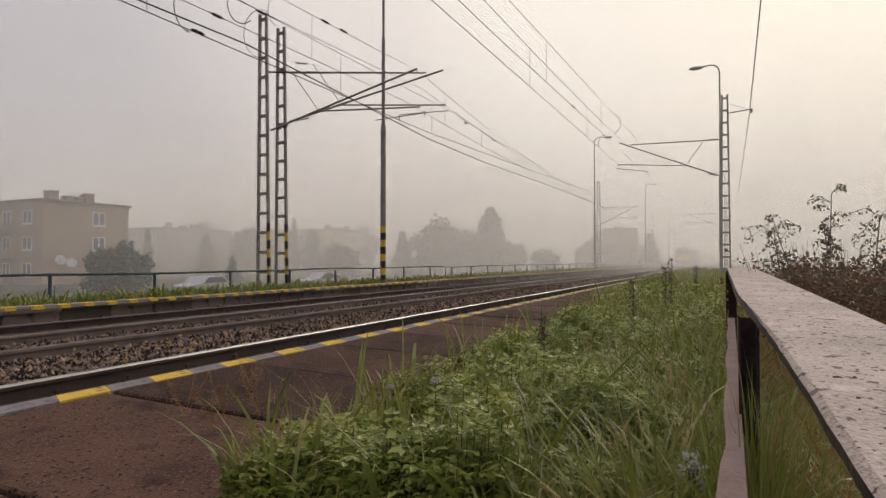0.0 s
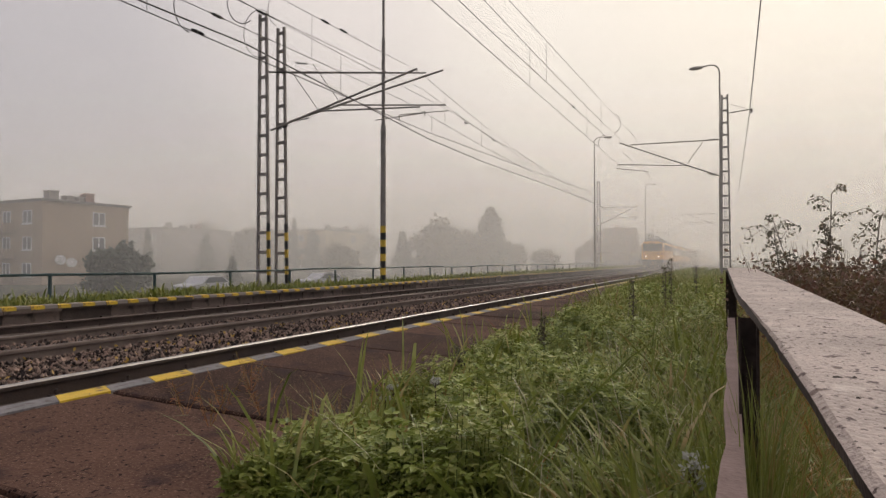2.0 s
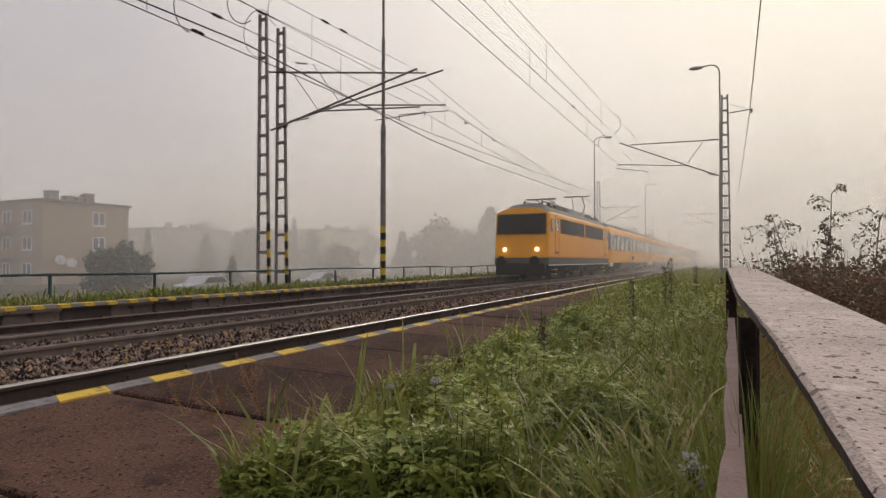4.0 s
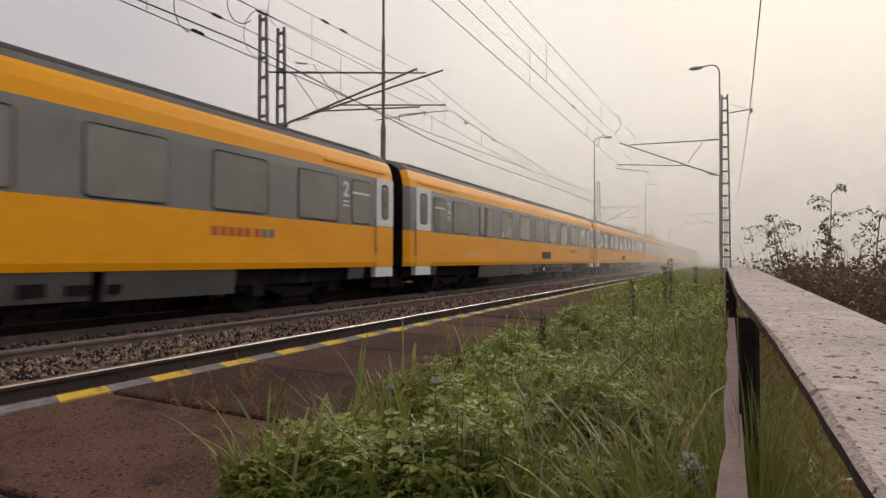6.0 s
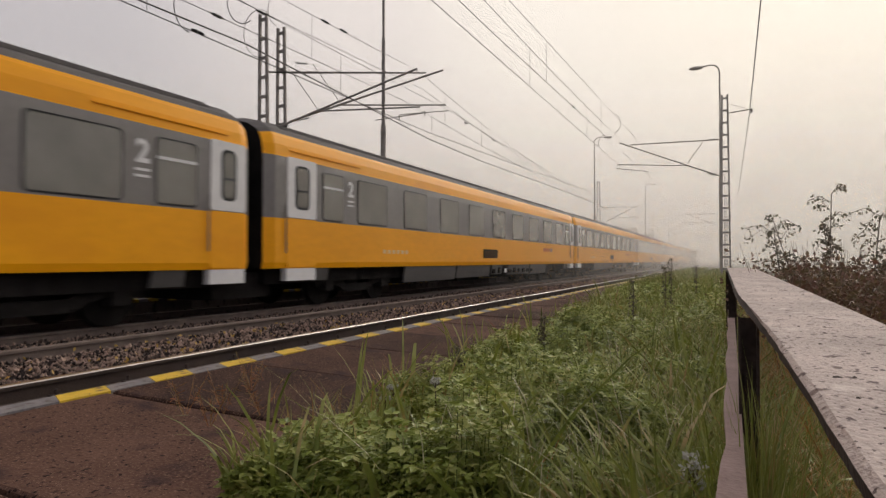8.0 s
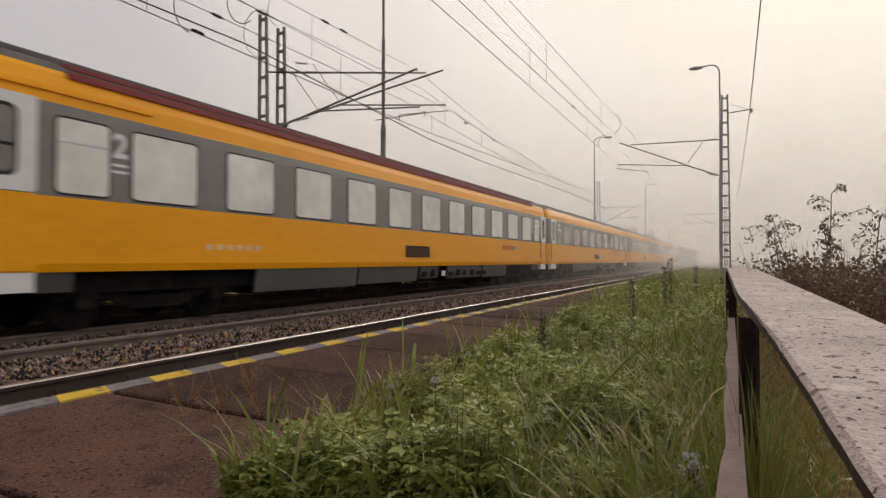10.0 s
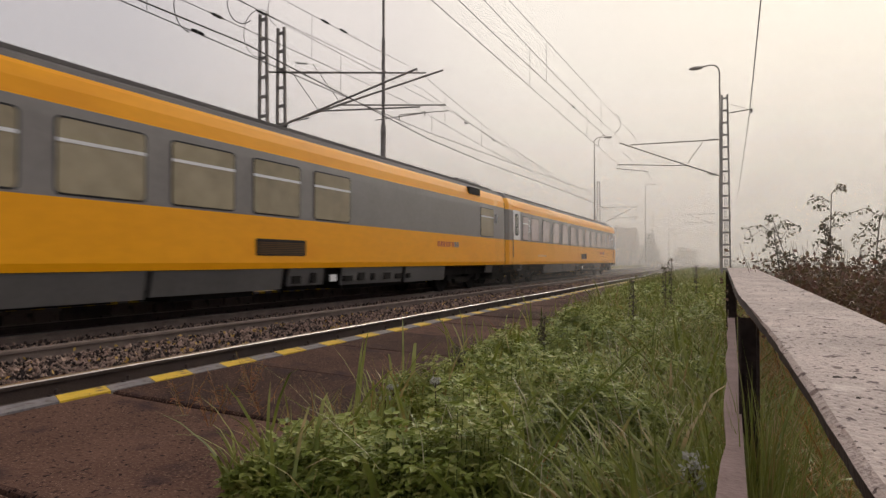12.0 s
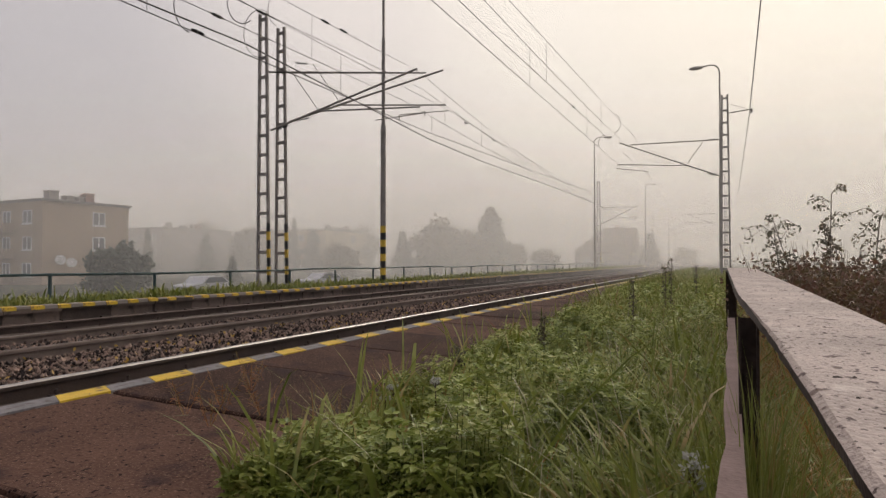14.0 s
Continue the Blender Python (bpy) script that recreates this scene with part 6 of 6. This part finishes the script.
for row in ((-1.72, 2.95, 0.32, 0.035), (-1.68, 2.8, 0.3, 0.03), (-1.55, 3.15, 0.33, 0.035), (-1.5, 3.05, 0.36, 0.03), (-1.7, 9.6, 0.35, 0.07), (-1.3, 11.6, 0.26, 0.11), (-1.25, 8.9, 0.18, 0.09), (-1.15, 7.8, 0.2, 0.09)):
    flower_umbel(*row)
flower_umbel(-0.10, 1.93, 0.42, 0.036, True)


def seed_stalk(x, y, z_top):
    zb = float(ground_z(np.array([x]))[0])
    c = thing("seed_stalk", (x, y, zb), "dark dry weed stalk with seed pods", "plant", "dry weed stalks")
    h = z_top - zb
    bm = bmesh.new()
    bar(bm, (0, 0, 0), (0.02, 0, h), 0.012, sides=5, taper=0.5)
    part("stem", bm, M["stalk"], c)
    rg = np.random.default_rng(int(y * 100))
    n = 240
    t = rg.uniform(0.3, 1.0, n)
    cl = np.stack([rg.normal(0, 0.02, n), rg.normal(0, 0.02, n), h * t, np.full(n, 0.01)], 1)
    v, f = leaf_quads(rg, cl, 1.0, 0.014, n)
    part_of("seed_pods", soup("seed_pods", v, f, M["bush_leaf"]), c)["kind"] = "stuff"


for row in ((-0.97, 6.9, 0.82), (-0.75, 9.05, 1.06), (-0.85, 9.3, 0.95), (-1.5, 5.2, 0.55), (-0.6, 13.0, 0.95), (-1.75, 3.9, 0.42)):
    seed_stalk(*row)


def panicle(x, y, z, seed):
    """A faint feathery grass head standing by the slabs."""
    c = thing("feather_grass", (x, y, z), "thin feathery grass tuft growing by a slab joint", "grass tuft", "feathery grass tufts")
    rg = np.random.default_rng(seed)
    bm = bmesh.new()
    for k in range(7):
        a = rg.uniform(0, 6.28)
        l = rg.uniform(0.1, 0.28)
        tip = (math.cos(a) * l * 0.5, math.sin(a) * l * 0.5, l)
        bar(bm, (0, 0, 0), tip, 0.0022, sides=3)
        for q in range(7):
            f = 0.4 + 0.6 * q / 7
            p = Vector(tip) * f
            bar(bm, p, p + Vector(rg.normal(0, 0.025, 3)), 0.0022, sides=3)
    part("stems", bm, M["dry_grass"], c)


for row in ((-3.0, 3.2, 0.12, 1), (-2.75, 2.7, 0.11, 2), (-2.9, 2.55, 0.11, 3), (-3.15, 3.35, 0.12, 4), (-2.6, 2.45, 0.1, 5), (-2.5, 2.75, 0.1, 6)):
    panicle(*row)


def bramble_bush():
    c = thing("bramble_bush", (1.78, 7.4, -0.05), "tangled reddish-brown bramble bush with leafy shoots", "bush")
    rg = np.random.default_rng(77)
    bm = bmesh.new()
    cl = []
    for k in range(520):
        x, y = rg.uniform(-1.45, 2.6), rg.uniform(-2.4, 2.6)
        h = rg.uniform(0.95, 1.52) * (0.82 + 0.25 * noise.noise((x * 1.1, y * 1.1, 3.3)) + 0.06 * x)
        dx, dy = rg.normal(0, 0.22, 2)
        bar(bm, (x, y, 0), (x + dx * 0.5, y + dy * 0.5, h * 0.6), 0.007, sides=4)
        bar(bm, (x + dx * 0.5, y + dy * 0.5, h * 0.6), (x + dx, y + dy, h + 0.12), 0.004, sides=3)
        cl.append((x + dx * 0.5, y + dy * 0.5, h * 0.6, 0.13))
        cl.append((x + dx * 0.8, y + dy * 0.8, h * 0.85, 0.10))
    part("stems", bm, M["stalk"], c)
    v, f = leaf_quads(rg, np.array(cl), 1.0, 0.021, 46000)
    part_of("foliage", soup("foliage", v, f, M["bramble"]), c, label="brown withering leaves")
    # leafy shoots with paired leaflets
    for x, y, h, lx, ly in ((-1.25, -0.5, 1.42, -0.12, 0), (-1.05, -0.3, 1.50, -0.3, 0.1), (-0.92, -0.6, 1.74, 0.05, 0.1), (-0.8, -0.2, 1.45, -0.1, 0), (-0.62, -0.7, 1.5, 0.1, 0.0),
                            (-0.15, -0.9, 1.52, -0.12, 0), (-0.05, -0.6, 1.55, 0.02, 0.1), (0.02, -0.9, 1.76, 0.04, 0), (0.2, -0.5, 1.5, 0.12, 0), (0.45, -0.4, 1.6, 0.1, 0), (-0.4, -0.4, 1.35, 0.1, 0), (0.7, -0.2, 1.6, 0.1, 0.1)):
        bm = bmesh.new()
        base, top = Vector((x, y, 0.4)), Vector((x + lx, y + ly, h))
        bar(bm, base, base.lerp(top, 0.6), 0.012, sides=5)
        bar(bm, base.lerp(top, 0.6), top, 0.008, sides=4)
        s = part("shoot", bm, M["stalk"], c)
        twigs, cl = bmesh.new(), []
        for q in range(9):
            o = base.lerp(top, 0.5 + 0.5 * q / 8)
            a = rg.uniform(0, 6.28)
            ln = rg.uniform(0.12, 0.3)
            mid = o + Vector((math.cos(a) * ln * 0.5, math.sin(a) * ln * 0.5, ln * 0.35))
            end = o + Vector((math.cos(a) * ln, math.sin(a) * ln, ln * rg.uniform(0.0, 0.3)))
            tube(twigs, [o, mid, end], 0.003, 4)
            for f in (0.2, 0.4, 0.6, 0.8, 1.0):
                p = o.lerp(mid, f * 2) if f < 0.5 else mid.lerp(end, f * 2 - 1)
                cl.append((p.x, p.y, p.z - 0.015, 0.02))
        part("twig", twigs, M["stalk"], s)
        v, f = leaf_quads(rg, np.array(cl), 1.0, 0.0165, 260, 1.2)
        part_of("leaves", soup("leaves", v, f, M["bush_leaf"]), s)["kind"] = "stuff"


bramble_bush()


def motions():
    """The train runs through towards the camera and past it at an even speed."""
    for ob, y in TRAIN:
        walk(ob, [(t, pose(FAR_X, y - SPEED * t, 0)) for t in (0.0, 3.5, 7.0, 10.5, 14.0)])


motions()
